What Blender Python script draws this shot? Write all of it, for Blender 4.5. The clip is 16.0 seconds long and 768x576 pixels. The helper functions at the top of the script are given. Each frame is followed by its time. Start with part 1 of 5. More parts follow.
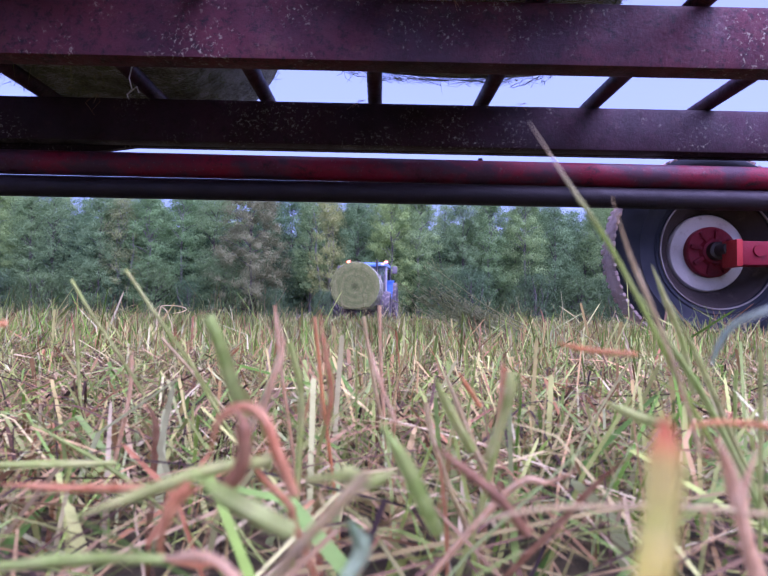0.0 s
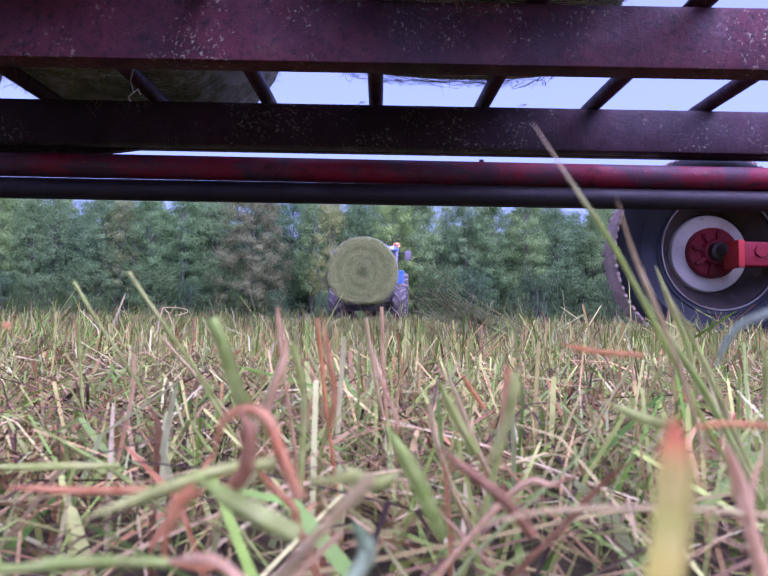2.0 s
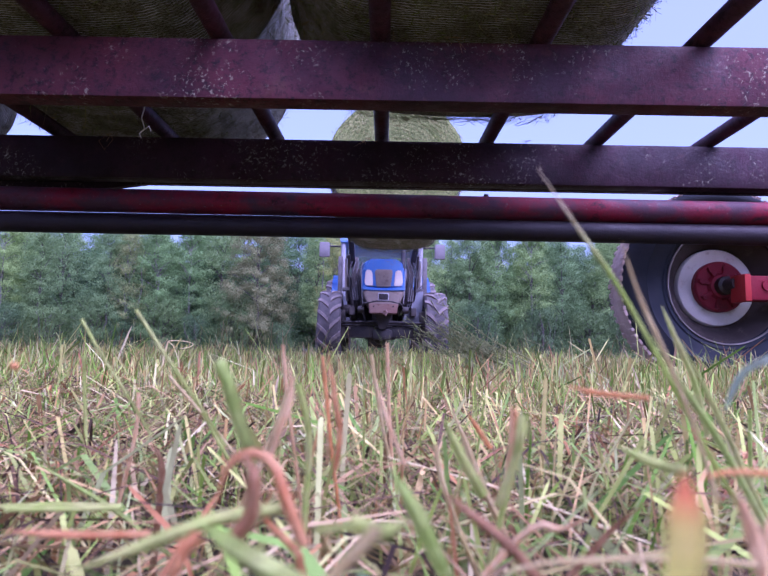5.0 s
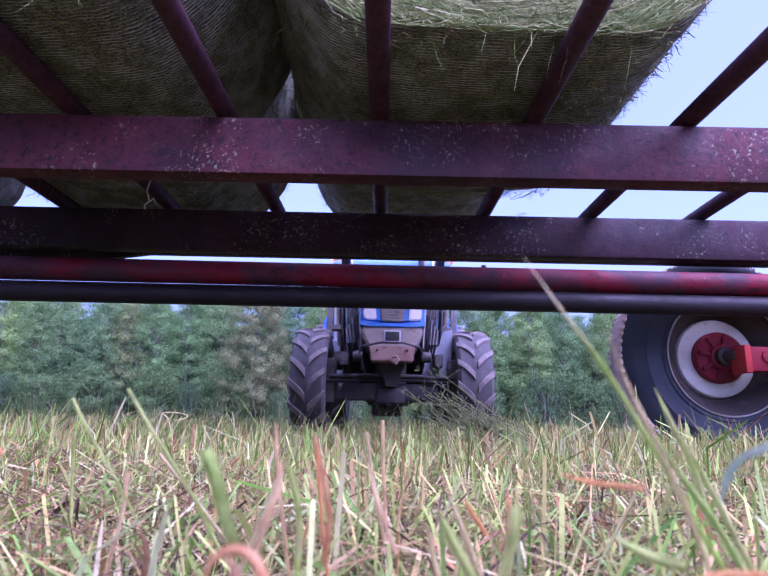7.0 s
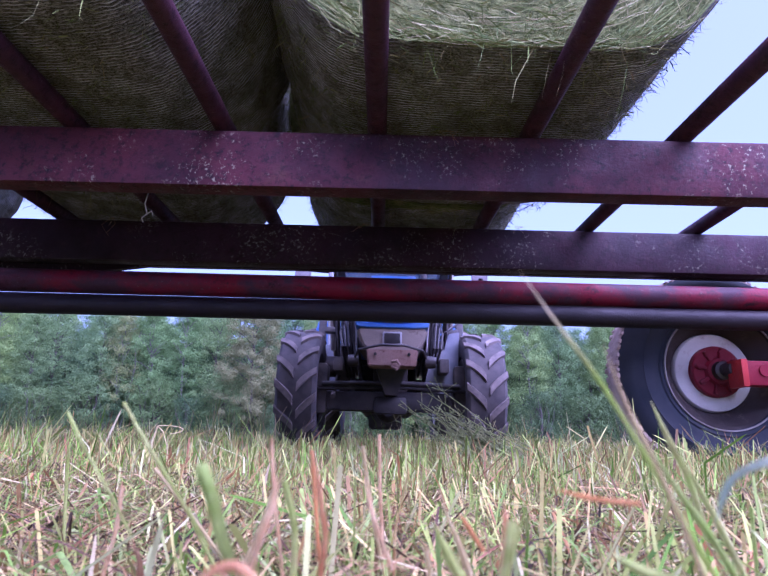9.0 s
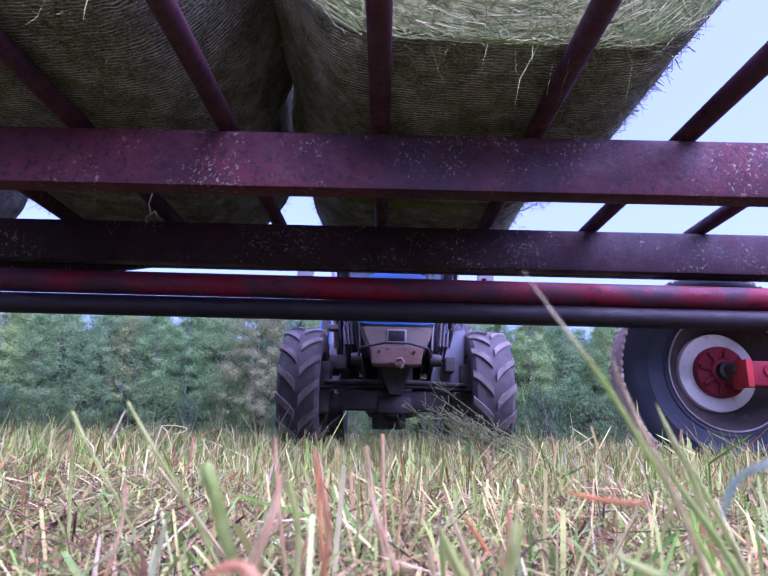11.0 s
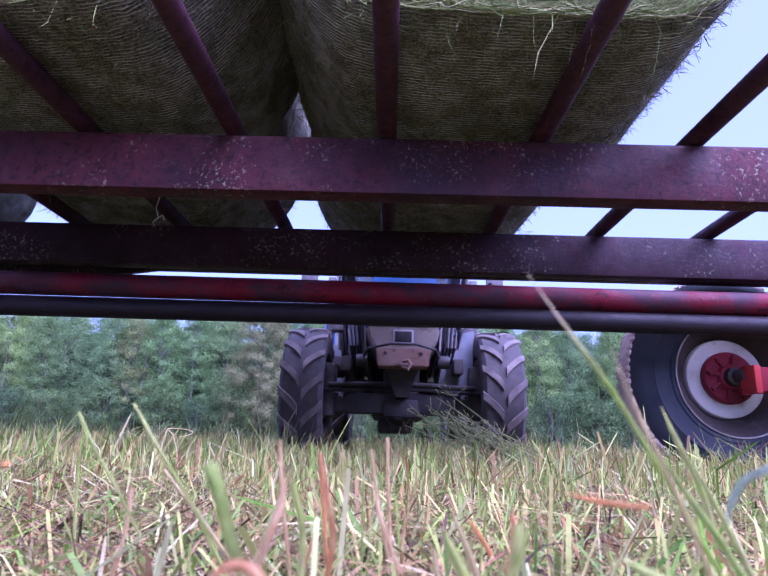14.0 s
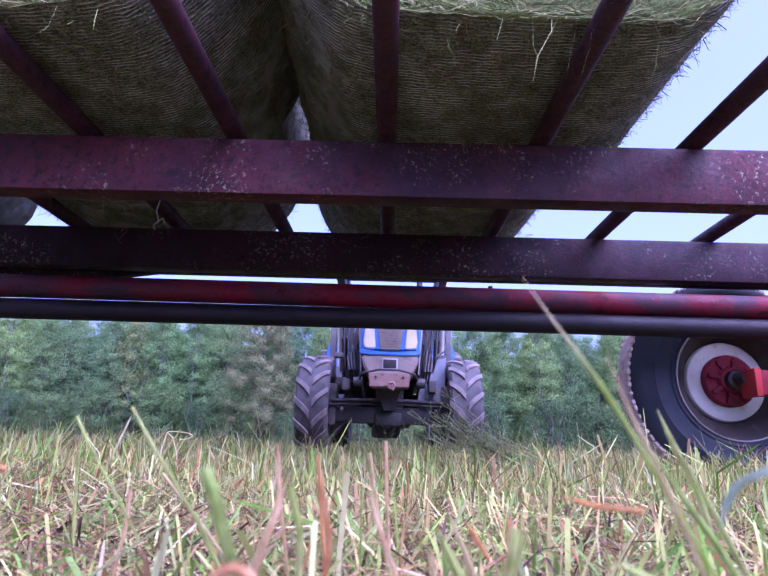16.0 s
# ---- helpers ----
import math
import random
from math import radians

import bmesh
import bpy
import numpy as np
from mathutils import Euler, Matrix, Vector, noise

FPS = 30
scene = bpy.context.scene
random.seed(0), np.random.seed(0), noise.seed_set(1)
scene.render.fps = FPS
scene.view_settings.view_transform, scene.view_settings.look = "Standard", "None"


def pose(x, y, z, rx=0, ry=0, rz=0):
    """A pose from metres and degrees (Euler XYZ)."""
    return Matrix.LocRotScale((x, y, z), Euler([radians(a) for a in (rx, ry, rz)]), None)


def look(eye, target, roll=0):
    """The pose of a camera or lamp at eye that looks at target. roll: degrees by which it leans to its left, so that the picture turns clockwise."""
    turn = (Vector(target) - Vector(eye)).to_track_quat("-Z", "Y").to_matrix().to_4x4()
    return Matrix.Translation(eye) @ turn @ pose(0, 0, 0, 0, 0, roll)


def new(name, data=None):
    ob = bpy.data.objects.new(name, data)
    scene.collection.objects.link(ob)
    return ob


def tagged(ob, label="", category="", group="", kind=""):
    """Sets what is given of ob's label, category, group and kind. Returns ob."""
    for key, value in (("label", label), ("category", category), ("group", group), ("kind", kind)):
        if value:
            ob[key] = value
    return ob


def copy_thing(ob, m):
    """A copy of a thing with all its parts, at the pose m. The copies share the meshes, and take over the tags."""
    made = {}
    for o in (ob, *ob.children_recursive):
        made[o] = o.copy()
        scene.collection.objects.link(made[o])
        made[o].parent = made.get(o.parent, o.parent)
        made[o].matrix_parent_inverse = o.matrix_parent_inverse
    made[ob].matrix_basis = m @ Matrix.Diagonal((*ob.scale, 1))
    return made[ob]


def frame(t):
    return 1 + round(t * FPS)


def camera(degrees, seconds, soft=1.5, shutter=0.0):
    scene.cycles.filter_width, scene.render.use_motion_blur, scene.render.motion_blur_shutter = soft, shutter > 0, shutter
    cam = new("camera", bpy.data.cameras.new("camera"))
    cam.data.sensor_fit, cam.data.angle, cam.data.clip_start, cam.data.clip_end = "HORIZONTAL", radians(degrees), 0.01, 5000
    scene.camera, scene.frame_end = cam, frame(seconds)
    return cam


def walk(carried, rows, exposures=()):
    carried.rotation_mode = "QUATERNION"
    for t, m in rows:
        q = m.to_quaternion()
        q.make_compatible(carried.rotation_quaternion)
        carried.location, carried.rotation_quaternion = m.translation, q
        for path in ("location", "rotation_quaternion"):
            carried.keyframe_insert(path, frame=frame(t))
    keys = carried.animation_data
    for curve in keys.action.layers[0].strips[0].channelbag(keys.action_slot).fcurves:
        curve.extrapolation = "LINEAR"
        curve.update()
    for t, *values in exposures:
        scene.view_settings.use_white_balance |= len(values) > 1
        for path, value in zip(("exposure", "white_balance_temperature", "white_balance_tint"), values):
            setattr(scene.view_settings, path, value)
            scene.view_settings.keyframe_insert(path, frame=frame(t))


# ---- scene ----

# ------------------------------------------------------------ camera and its way
cam = camera(66.3, 16.0, soft=1.45)
cam.data.dof.use_dof = True
cam.data.dof.focus_distance = 1.6
cam.data.dof.aperture_fstop = 15.0

# seconds, x, y, z, tilt up, turn to the left, lean
WAY = [
    (0, -0.0016, 0.0039, 0.1531, 3.03, -0.5, 1.02), (0.5, -0.0018, 0.0041, 0.153, 3.04, -0.49, 1.0),
    (1, -0.0022, 0.0041, 0.1529, 3.05, -0.47, 0.94), (1.5, -0.0022, 0.0041, 0.1529, 3.1, -0.45, 0.9),
    (2, -0.0022, 0.0043, 0.1531, 3.17, -0.37, 0.9), (2.5, -0.0025, 0.0044, 0.1531, 3.3, -0.21, 0.88),
    (3, -0.0033, 0.0043, 0.153, 3.52, -0.08, 0.91), (3.5, -0.0032, 0.0044, 0.1532, 3.72, 0.01, 0.91),
    (4, -0.0032, 0.0046, 0.1534, 4.09, 0.03, 0.95), (4.2, -0.0032, 0.0045, 0.1536, 4.31, 0.04, 0.97),
    (5.2, -0.0022, 0.003, 0.156, 7.1, 0.25, 1.1), (6.0, -0.0014, 0.0015, 0.1585, 10.2, 0.36, 1.19),
    (6.5, -0.001, 0.0009, 0.1593, 11.85, 0.37, 1.22), (7, -0.0001, 0.0005, 0.1598, 13.08, 0.25, 1.23),
    (7.5, -0.0001, 0.0001, 0.16, 13.77, 0.08, 1.25), (8, -0.0001, 0.0001, 0.1601, 14.14, 0.01, 1.28),
    (8.5, -0.0001, -0.0001, 0.16, 14.27, -0.03, 1.34), (9, 0.0, 0.0, 0.16, 14.35, 0.0, 1.35),
    (10.2, 0.0, 0.0, 0.16, 14.36, 0.2, 1.4), (11.5, -0.0, 0.0001, 0.1599, 14.34, 0.46, 1.48),
    (12, 0.0002, 0.0002, 0.16, 14.34, 0.6, 1.54), (12.5, -0.0002, 0.0001, 0.1599, 14.36, 0.68, 1.54),
    (13, -0.0002, -0.0003, 0.1595, 14.52, 0.7, 1.62), (13.5, 0.0004, -0.0008, 0.1593, 14.7, 0.84, 1.73),
    (14, 0.0004, -0.0006, 0.1592, 14.75, 0.95, 1.77), (14.5, 0.0007, -0.0007, 0.1594, 14.87, 0.9, 1.77),
    (15, 0.0006, -0.0006, 0.1595, 14.97, 0.84, 1.71), (15.5, 0.0008, -0.0007, 0.1595, 15.03, 0.92, 1.76),
    (16, 0.0017, -0.0014, 0.1594, 15.04, 1.0, 1.77)]
walk(cam, [(t, pose(x, y, z, 90 + p, 0, w) @ pose(0, 0, 0, 0, 0, r)) for t, x, y, z, p, w, r in WAY],
     exposures=[(0, 1.57, 4760, 63), (4.2, 1.58, 4760, 63), (6.5, 1.88, 4640, 62), (16, 1.96, 4600, 62)])

# ------------------------------------------------------------ sky and sun
SUN_UP, SUN_TURN = 58.0, 150.0      # veiled sun, high behind to the right
world = bpy.data.worlds.new("sky")
scene.world = world
world.use_nodes = True
wn, wl = world.node_tree.nodes, world.node_tree.links
sky = wn.new("ShaderNodeTexSky")
sky.sky_type, sky.sun_disc = "NISHITA", False
sky.sun_elevation, sky.sun_rotation = radians(SUN_UP), radians(SUN_TURN)
sky.air_density, sky.dust_density, sky.ozone_density = 1.0, 4.5, 1.0
veil = wn.new("ShaderNodeMix")      # thin even cloud over the blue
veil.data_type = "RGBA"
veil.inputs[0].default_value = 0.5
veil.inputs[7].default_value = (2.72, 3.02, 3.35, 1)
wl.new(sky.outputs[0], veil.inputs[6])
wl.new(veil.outputs[2], wn["Background"].inputs[0])
wn["Background"].inputs[1].default_value = 0.092
sun = new("sun", bpy.data.lights.new("sun", "SUN"))
sun.data.energy, sun.data.angle, sun.data.color = 2.65, radians(80), (1.0, 0.95, 0.88)
_st = radians(SUN_TURN)
_s = Vector((math.sin(_st) * math.cos(radians(SUN_UP)), math.cos(_st) * math.cos(radians(SUN_UP)), math.sin(radians(SUN_UP))))
sun.matrix_world = look(_s * 50, (0, 0, 0))


# ------------------------------------------------------------ materials
class Mat:
    """A small node-graph writer round one principled material."""

    def __init__(self, name, rough=0.7, metal=0.0, spec=0.3):
        self.m = bpy.data.materials.new(name)
        self.m.use_nodes = True
        self.n, self.l = self.m.node_tree.nodes, self.m.node_tree.links
        self.b = self.n["Principled BSDF"]
        self.b.inputs["Roughness"].default_value = rough
        self.b.inputs["Metallic"].default_value = metal
        self.b.inputs["Specular IOR Level"].default_value = spec

    def coords(self, scale=(1, 1, 1), space="Object"):
        c, m = self.n.new("ShaderNodeTexCoord"), self.n.new("ShaderNodeMapping")
        m.inputs["Scale"].default_value = scale
        self.l.new(c.outputs[space], m.inputs["Vector"])
        return m.outputs[0]

    def noise(self, scale, detail=4, rough=0.6, vec=None, dist=0.0):
        t = self.n.new("ShaderNodeTexNoise")
        t.inputs["Scale"].default_value, t.inputs["Detail"].default_value = scale, detail
        t.inputs["Roughness"].default_value, t.inputs["Distortion"].default_value = rough, dist
        self.l.new(vec or self.coords(), t.inputs["Vector"])
        return t.outputs["Fac"]

    def wave(self, scale, axis="Y", dist=2.0, dscale=2.0, vec=None, kind="BANDS"):
        t = self.n.new("ShaderNodeTexWave")
        t.wave_type = kind
        if kind == "BANDS":
            t.bands_direction = axis
        else:
            t.rings_direction = axis
        t.inputs["Scale"].default_value, t.inputs["Distortion"].default_value = scale, dist
        t.inputs["Detail"].default_value, t.inputs["Detail Scale"].default_value = 3, dscale
        self.l.new(vec or self.coords(), t.inputs["Vector"])
        return t.outputs["Fac"]

    def ramp(self, fac, stops):
        r = self.n.new("ShaderNodeValToRGB")
        e = r.color_ramp.elements
        while len(e) < len(stops):
            e.new(0.5)
        for k, (p, c) in zip(e, stops):
            k.position = p
            k.color = (*c, 1) if len(c) == 3 else c
        self.l.new(fac, r.inputs[0])
        return r.outputs[0]

    def mix(self, fac, a, b, mode="MIX"):
        x = self.n.new("ShaderNodeMix")
        x.data_type, x.blend_type = "RGBA", mode
        for sock, v in ((x.inputs[0], fac), (x.inputs[6], a), (x.inputs[7], b)):
            if isinstance(v, (int, float)):
                sock.default_value = v
            elif isinstance(v, tuple):
                sock.default_value = (*v, 1)
            else:
                self.l.new(v, sock)
        return x.outputs[2]

    def island(self):
        return self.n.new("ShaderNodeNewGeometry").outputs["Random Per Island"]

    def obrand(self):
        return self.n.new("ShaderNodeObjectInfo").outputs["Random"]

    def bump(self, h, strength=0.3, dist=0.01):
        b = self.n.new("ShaderNodeBump")
        b.inputs["Strength"].default_value, b.inputs["Distance"].default_value = strength, dist
        self.l.new(h, b.inputs["Height"])
        self.l.new(b.outputs[0], self.b.inputs["Normal"])

    def color(self, v):
        if isinstance(v, tuple):
            self.b.inputs["Base Color"].default_value = (*v, 1)
        else:
            self.l.new(v, self.b.inputs["Base Color"])
        return self

    def glow_through(self, col, weight):
        """Leaves let light through."""
        t, x = self.n.new("ShaderNodeBsdfTranslucent"), self.n.new("ShaderNodeMixShader")
        x.inputs[0].default_value = weight
        self.l.new(col, t.inputs[0])
        self.l.new(self.b.outputs[0], x.inputs[1])
        self.l.new(t.outputs[0], x.inputs[2])
        self.l.new(x.outputs[0], self.n["Material Output"].inputs[0])

    def rough(self, v):
        self.l.new(v, self.b.inputs["Roughness"])
        return self


def worn_paint(name, base, dull, rust, lichen=0.0, rough=0.55, gloss=0.25):
    """Old field-machine paint: faded patches, rust and pale lichen specks."""
    m = Mat(name, rough, spec=gloss)
    c = m.mix(m.ramp(m.noise(2.3, 6), [(0.38, (0, 0, 0)), (0.66, (1, 1, 1))]), base, dull)
    c = m.mix(m.ramp(m.noise(11, 7, 0.7), [(0.56, (0, 0, 0)), (0.7, (1, 1, 1))]), c, rust)
    if lichen:
        c = m.mix(m.ramp(m.noise(24, 8, 0.8), [(0.5, (0, 0, 0)), (0.62, (1, 1, 1))]), c, (0.018, 0.008, 0.012))
        spots = m.ramp(m.noise(62, 6, 0.75), [(0.61 - lichen * 0.03, (0, 0, 0)), (0.65 - lichen * 0.03, (1, 1, 1))])
        patch = m.ramp(m.noise(2.6, 5, 0.7), [(0.5, (0, 0, 0)), (0.62, (1, 1, 1))])
        both = m.mix(1.0, spots, patch, "MULTIPLY")
        c = m.mix(both, c, (0.27, 0.255, 0.18))
    m.color(c)
    m.bump(m.noise(60, 6, 0.7), 0.5, 0.006)
    m.rough(m.ramp(m.noise(9, 5), [(0.3, (rough - 0.12,) * 3), (0.7, (rough + 0.2,) * 3)]))
    return m.m


def plain(name, base, dark, rough=0.6, metal=0.0, scale=8.0, bump=0.15):
    m = Mat(name, rough, metal)
    m.color(m.mix(m.ramp(m.noise(scale, 6), [(0.35, (0, 0, 0)), (0.7, (1, 1, 1))]), base, dark))
    m.bump(m.noise(scale * 8, 5), bump, 0.004)
    return m.m


def blades(name, stops, rough=0.58, through_light=0.0):
    """Many leaf or straw strips in one mesh, each with a colour of its own."""
    m = Mat(name, rough, spec=0.22)
    c = m.ramp(m.island(), stops)
    c = m.mix(0.5, c, m.ramp(m.noise(90, 3), [(0.3, (0.55, 0.5, 0.45)), (0.7, (1.0, 1.0, 1.0))]), "MULTIPLY")
    m.color(c)
    if through_light:
        m.glow_through(c, through_light)
    return m.m


BEAM_RED = worn_paint("faded maroon paint", (0.085, 0.018, 0.027), (0.03, 0.01, 0.019), (0.08, 0.027, 0.026), 1.0, 0.6)
BAR_PAINT = worn_paint("worn bar paint", (0.068, 0.022, 0.033), (0.03, 0.014, 0.024), (0.085, 0.032, 0.03), 0.4, 0.5)
# rear beam and flanges: darker and less red than the front beam
DARK_BEAM = worn_paint("dark maroon paint", (0.036, 0.012, 0.022), (0.016, 0.007, 0.013), (0.04, 0.016, 0.02), 1.3, 0.6)


def pipe_paint():
    """Red paint worn down to dull purple-grey in long streaks, with black grease."""
    m = Mat("red pipe paint", 0.55, spec=0.25)
    v = m.coords((0.75, 1.0, 1.0))
    c = m.mix(m.ramp(m.noise(4.5, 7, 0.65, v), [(0.43, (0, 0, 0)), (0.58, (1, 1, 1))]), (0.05, 0.02, 0.032), (0.17, 0.005, 0.02))
    c = m.mix(m.ramp(m.noise(9, 6, 0.7, v), [(0.56, (0, 0, 0)), (0.68, (1, 1, 1))]), c, (0.014, 0.006, 0.01))
    c = m.mix(m.ramp(m.noise(70, 4, 0.7), [(0.62, (0, 0, 0)), (0.7, (1, 1, 1))]), c, (0.12, 0.07, 0.07))
    m.color(c)
    m.bump(m.noise(60, 6, 0.7), 0.4, 0.004)
    m.rough(m.ramp(m.noise(8, 5, 0.6, v), [(0.3, (0.42,) * 3), (0.7, (0.72,) * 3)]))
    return m.m


PIPE_RED = pipe_paint()
DARK_PIPE = worn_paint("dark pipe paint", (0.018, 0.012, 0.016), (0.011, 0.008, 0.011), (0.024, 0.012, 0.013), 0.0, 0.5, 0.3)
HUB_RED = worn_paint("bright red hub paint", (0.2, 0.009, 0.02), (0.13, 0.009, 0.018), (0.08, 0.014, 0.018), 0.0, 0.5)
CAP_RED = worn_paint("orange red end plate paint", (0.36, 0.026, 0.022), (0.29, 0.025, 0.022), (0.24, 0.025, 0.02), 0.0, 0.5)
RIM_WHITE = worn_paint("dusty white rim paint", (0.62, 0.6, 0.56), (0.5, 0.46, 0.43), (0.34, 0.28, 0.24), 0.0, 0.55)
# muddy rim, its colour darkened to carry the deep shadow of the dish
RIM_SHADED = worn_paint("muddy rim with shade in its colour", (0.06, 0.046, 0.042), (0.04, 0.031, 0.028), (0.11, 0.083, 0.068), 0.0, 0.7)
RIM_EDGE = worn_paint("worn rim edge", (0.34, 0.31, 0.29), (0.2, 0.17, 0.155), (0.12, 0.09, 0.075), 0.0, 0.6)
STEEL = plain("dark greasy steel", (0.05, 0.045, 0.045), (0.09, 0.075, 0.065), 0.5, 0.6)
BLACK = plain("black painted iron", (0.016, 0.015, 0.018), (0.055, 0.047, 0.046), 0.5)
SOOT = plain("dusty dark undercarriage", (0.035, 0.032, 0.034), (0.105, 0.088, 0.08), 0.75)
RUBBER = plain("tyre rubber", (0.016, 0.02, 0.03), (0.032, 0.034, 0.042), 0.75, 0.0, 5.0)
MUDDY = plain("tyre tread with dried mud", (0.44, 0.32, 0.27), (0.66, 0.51, 0.44), 0.9, 0.0, 14.0, 0.6)
LUG = plain("dusty tyre lug rubber", (0.095, 0.081, 0.08), (0.2, 0.167, 0.153), 0.85, 0.0, 9.0, 0.4)
DUSTY_RUBBER = plain("dusty tractor tyre rubber", (0.045, 0.042, 0.046), (0.095, 0.082, 0.08), 0.85, 0.0, 6.0, 0.3)
BLUE = worn_paint("tractor blue paint", (0.06, 0.16, 0.47), (0.12, 0.23, 0.48), (0.15, 0.18, 0.3), 0.0, 0.4)
NOSE = worn_paint("dusty grey nose panel", (0.2, 0.165, 0.14), (0.3, 0.245, 0.205), (0.11, 0.075, 0.06), 0.0, 0.55)
PLATE = worn_paint("rusty brown weight carrier", (0.2, 0.11, 0.085), (0.26, 0.17, 0.14), (0.11, 0.05, 0.035), 0.0, 0.75)
TANK = plain("dusty grey blue panel", (0.15, 0.165, 0.21), (0.22, 0.22, 0.25), 0.5)
LAMP_GLASS = plain("clear headlamp glass", (0.75, 0.66, 0.6), (0.6, 0.52, 0.47), 0.15, 0.0, 4.0, 0.05)
SILVER = worn_paint("dusty silver panel", (0.36, 0.36, 0.4), (0.28, 0.26, 0.27), (0.2, 0.16, 0.14), 0.0, 0.5)
GREY_IRON = plain("dull grey painted iron", (0.075, 0.07, 0.075), (0.15, 0.135, 0.13), 0.6)
CHROME = plain("bright ram rod", (0.5, 0.47, 0.46), (0.36, 0.31, 0.28), 0.35, 0.7)
ROOF = plain("pale blue roof plastic", (0.2, 0.33, 0.62), (0.16, 0.27, 0.5), 0.4)
WHITE = plain("grey cab trim", (0.15, 0.135, 0.14), (0.1, 0.09, 0.095), 0.5)

_g = Mat("cab glass", 0.05)
_g.color((0.35, 0.42, 0.45))
_g.b.inputs["Transmission Weight"].default_value = 0.9
GLASS = _g.m


def glow(name, col, power):
    m = Mat(name, 0.3)
    m.color(col)
    m.b.inputs["Emission Color"].default_value = (*col, 1)
    m.b.inputs["Emission Strength"].default_value = power
    return m.m


BEACON = glow("orange beacon light", (1.0, 0.17, 0.012), 9.0)
_a = Mat("amber beacon dome", 0.25)
_a.color((0.95, 0.42, 0.22))
_a.b.inputs["Transmission Weight"].default_value = 0.85
AMBER = _a.m


def hay_side():
    m = Mat("net wrapped hay", 0.95, spec=0.08)
    hay = m.mix(m.ramp(m.noise(7, 6, 0.7), [(0.3, (0, 0, 0)), (0.7, (1, 1, 1))]), (0.3, 0.3, 0.22), (0.5, 0.5, 0.39))
    hay = m.mix(m.ramp(m.noise(45, 4, 0.7, m.coords((1, 3, 1))), [(0.42, (0, 0, 0)), (0.62, (1, 1, 1))]), hay, (0.12, 0.115, 0.075))
    net = m.wave(21.0, "Y", 5.0, 1.1)
    lines = m.ramp(net, [(0.74, (0, 0, 0)), (0.9, (1, 1, 1))])
    brk = m.ramp(m.noise(9, 5, 0.7), [(0.42, (0, 0, 0)), (0.6, (1, 1, 1))])
    lines = m.mix(1.0, lines, brk, "MULTIPLY")
    hay = m.mix(m.ramp(m.noise(120, 3, 0.6, m.coords((1, 2.5, 1))), [(0.46, (0, 0, 0)), (0.6, (1, 1, 1))]), hay, (0.06, 0.062, 0.045))
    damp = m.ramp(m.noise(1.7, 5, 0.65), [(0.4, (0.66, 0.64, 0.61)), (0.62, (1.0, 1.0, 1.0))])
    m.color(m.mix(1.0, m.mix(lines, hay, (0.82, 0.83, 0.8)), damp, "MULTIPLY"))
    m.bump(m.mix(0.35, m.noise(70, 6, 0.75), net), 1.0, 0.014)
    return m.m


def hay_end():
    m = Mat("rolled hay end", 0.95, spec=0.08)
    r = m.n.new("ShaderNodeVectorMath")
    r.operation = "LENGTH"
    m.l.new(m.coords((1, 0, 1)), r.inputs[0])
    wob = m.n.new("ShaderNodeMath")
    wob.operation = "MULTIPLY_ADD"
    m.l.new(m.noise(5, 3), wob.inputs[0])
    wob.inputs[1].default_value = 0.1
    m.l.new(r.outputs["Value"], wob.inputs[2])
    lay = m.ramp(wob.outputs[0], [(0.0, (0.07, 0.085, 0.03)), (0.13, (0.1, 0.12, 0.04)), (0.2, (0.19, 0.21, 0.075)), (0.27, (0.22, 0.235, 0.085)), (0.34, (0.15, 0.175, 0.06)),
                                  (0.46, (0.24, 0.255, 0.095)), (0.55, (0.165, 0.19, 0.062)), (0.68, (0.27, 0.28, 0.11)), (0.8, (0.22, 0.255, 0.085))])
    rings = m.wave(6.5, "Y", 2.2, 1.2, kind="RINGS")
    hay = m.mix(0.12, lay, m.ramp(rings, [(0.2, (0.3, 0.3, 0.3)), (0.8, (1.0, 1.0, 1.0))]), "MULTIPLY")
    hay = m.mix(m.ramp(m.noise(42, 6, 0.75), [(0.36, (0, 0, 0)), (0.6, (1, 1, 1))]), (0.07, 0.09, 0.03), hay)
    m.color(hay)
    m.bump(m.mix(0.12, m.noise(60, 6, 0.75), rings), 1.0, 0.02)
    return m.m


HAY_SIDE, HAY_END = hay_side(), hay_end()
HAY_STALK = blades("loose hay stalks", [(0.0, (0.08, 0.13, 0.022)), (0.35, (0.16, 0.22, 0.045)), (0.65, (0.27, 0.29, 0.09)), (0.85, (0.44, 0.41, 0.2)), (1.0, (0.24, 0.16, 0.07))])
TWINE = plain("white baling twine", (0.55, 0.54, 0.5), (0.4, 0.38, 0.34), 0.8)

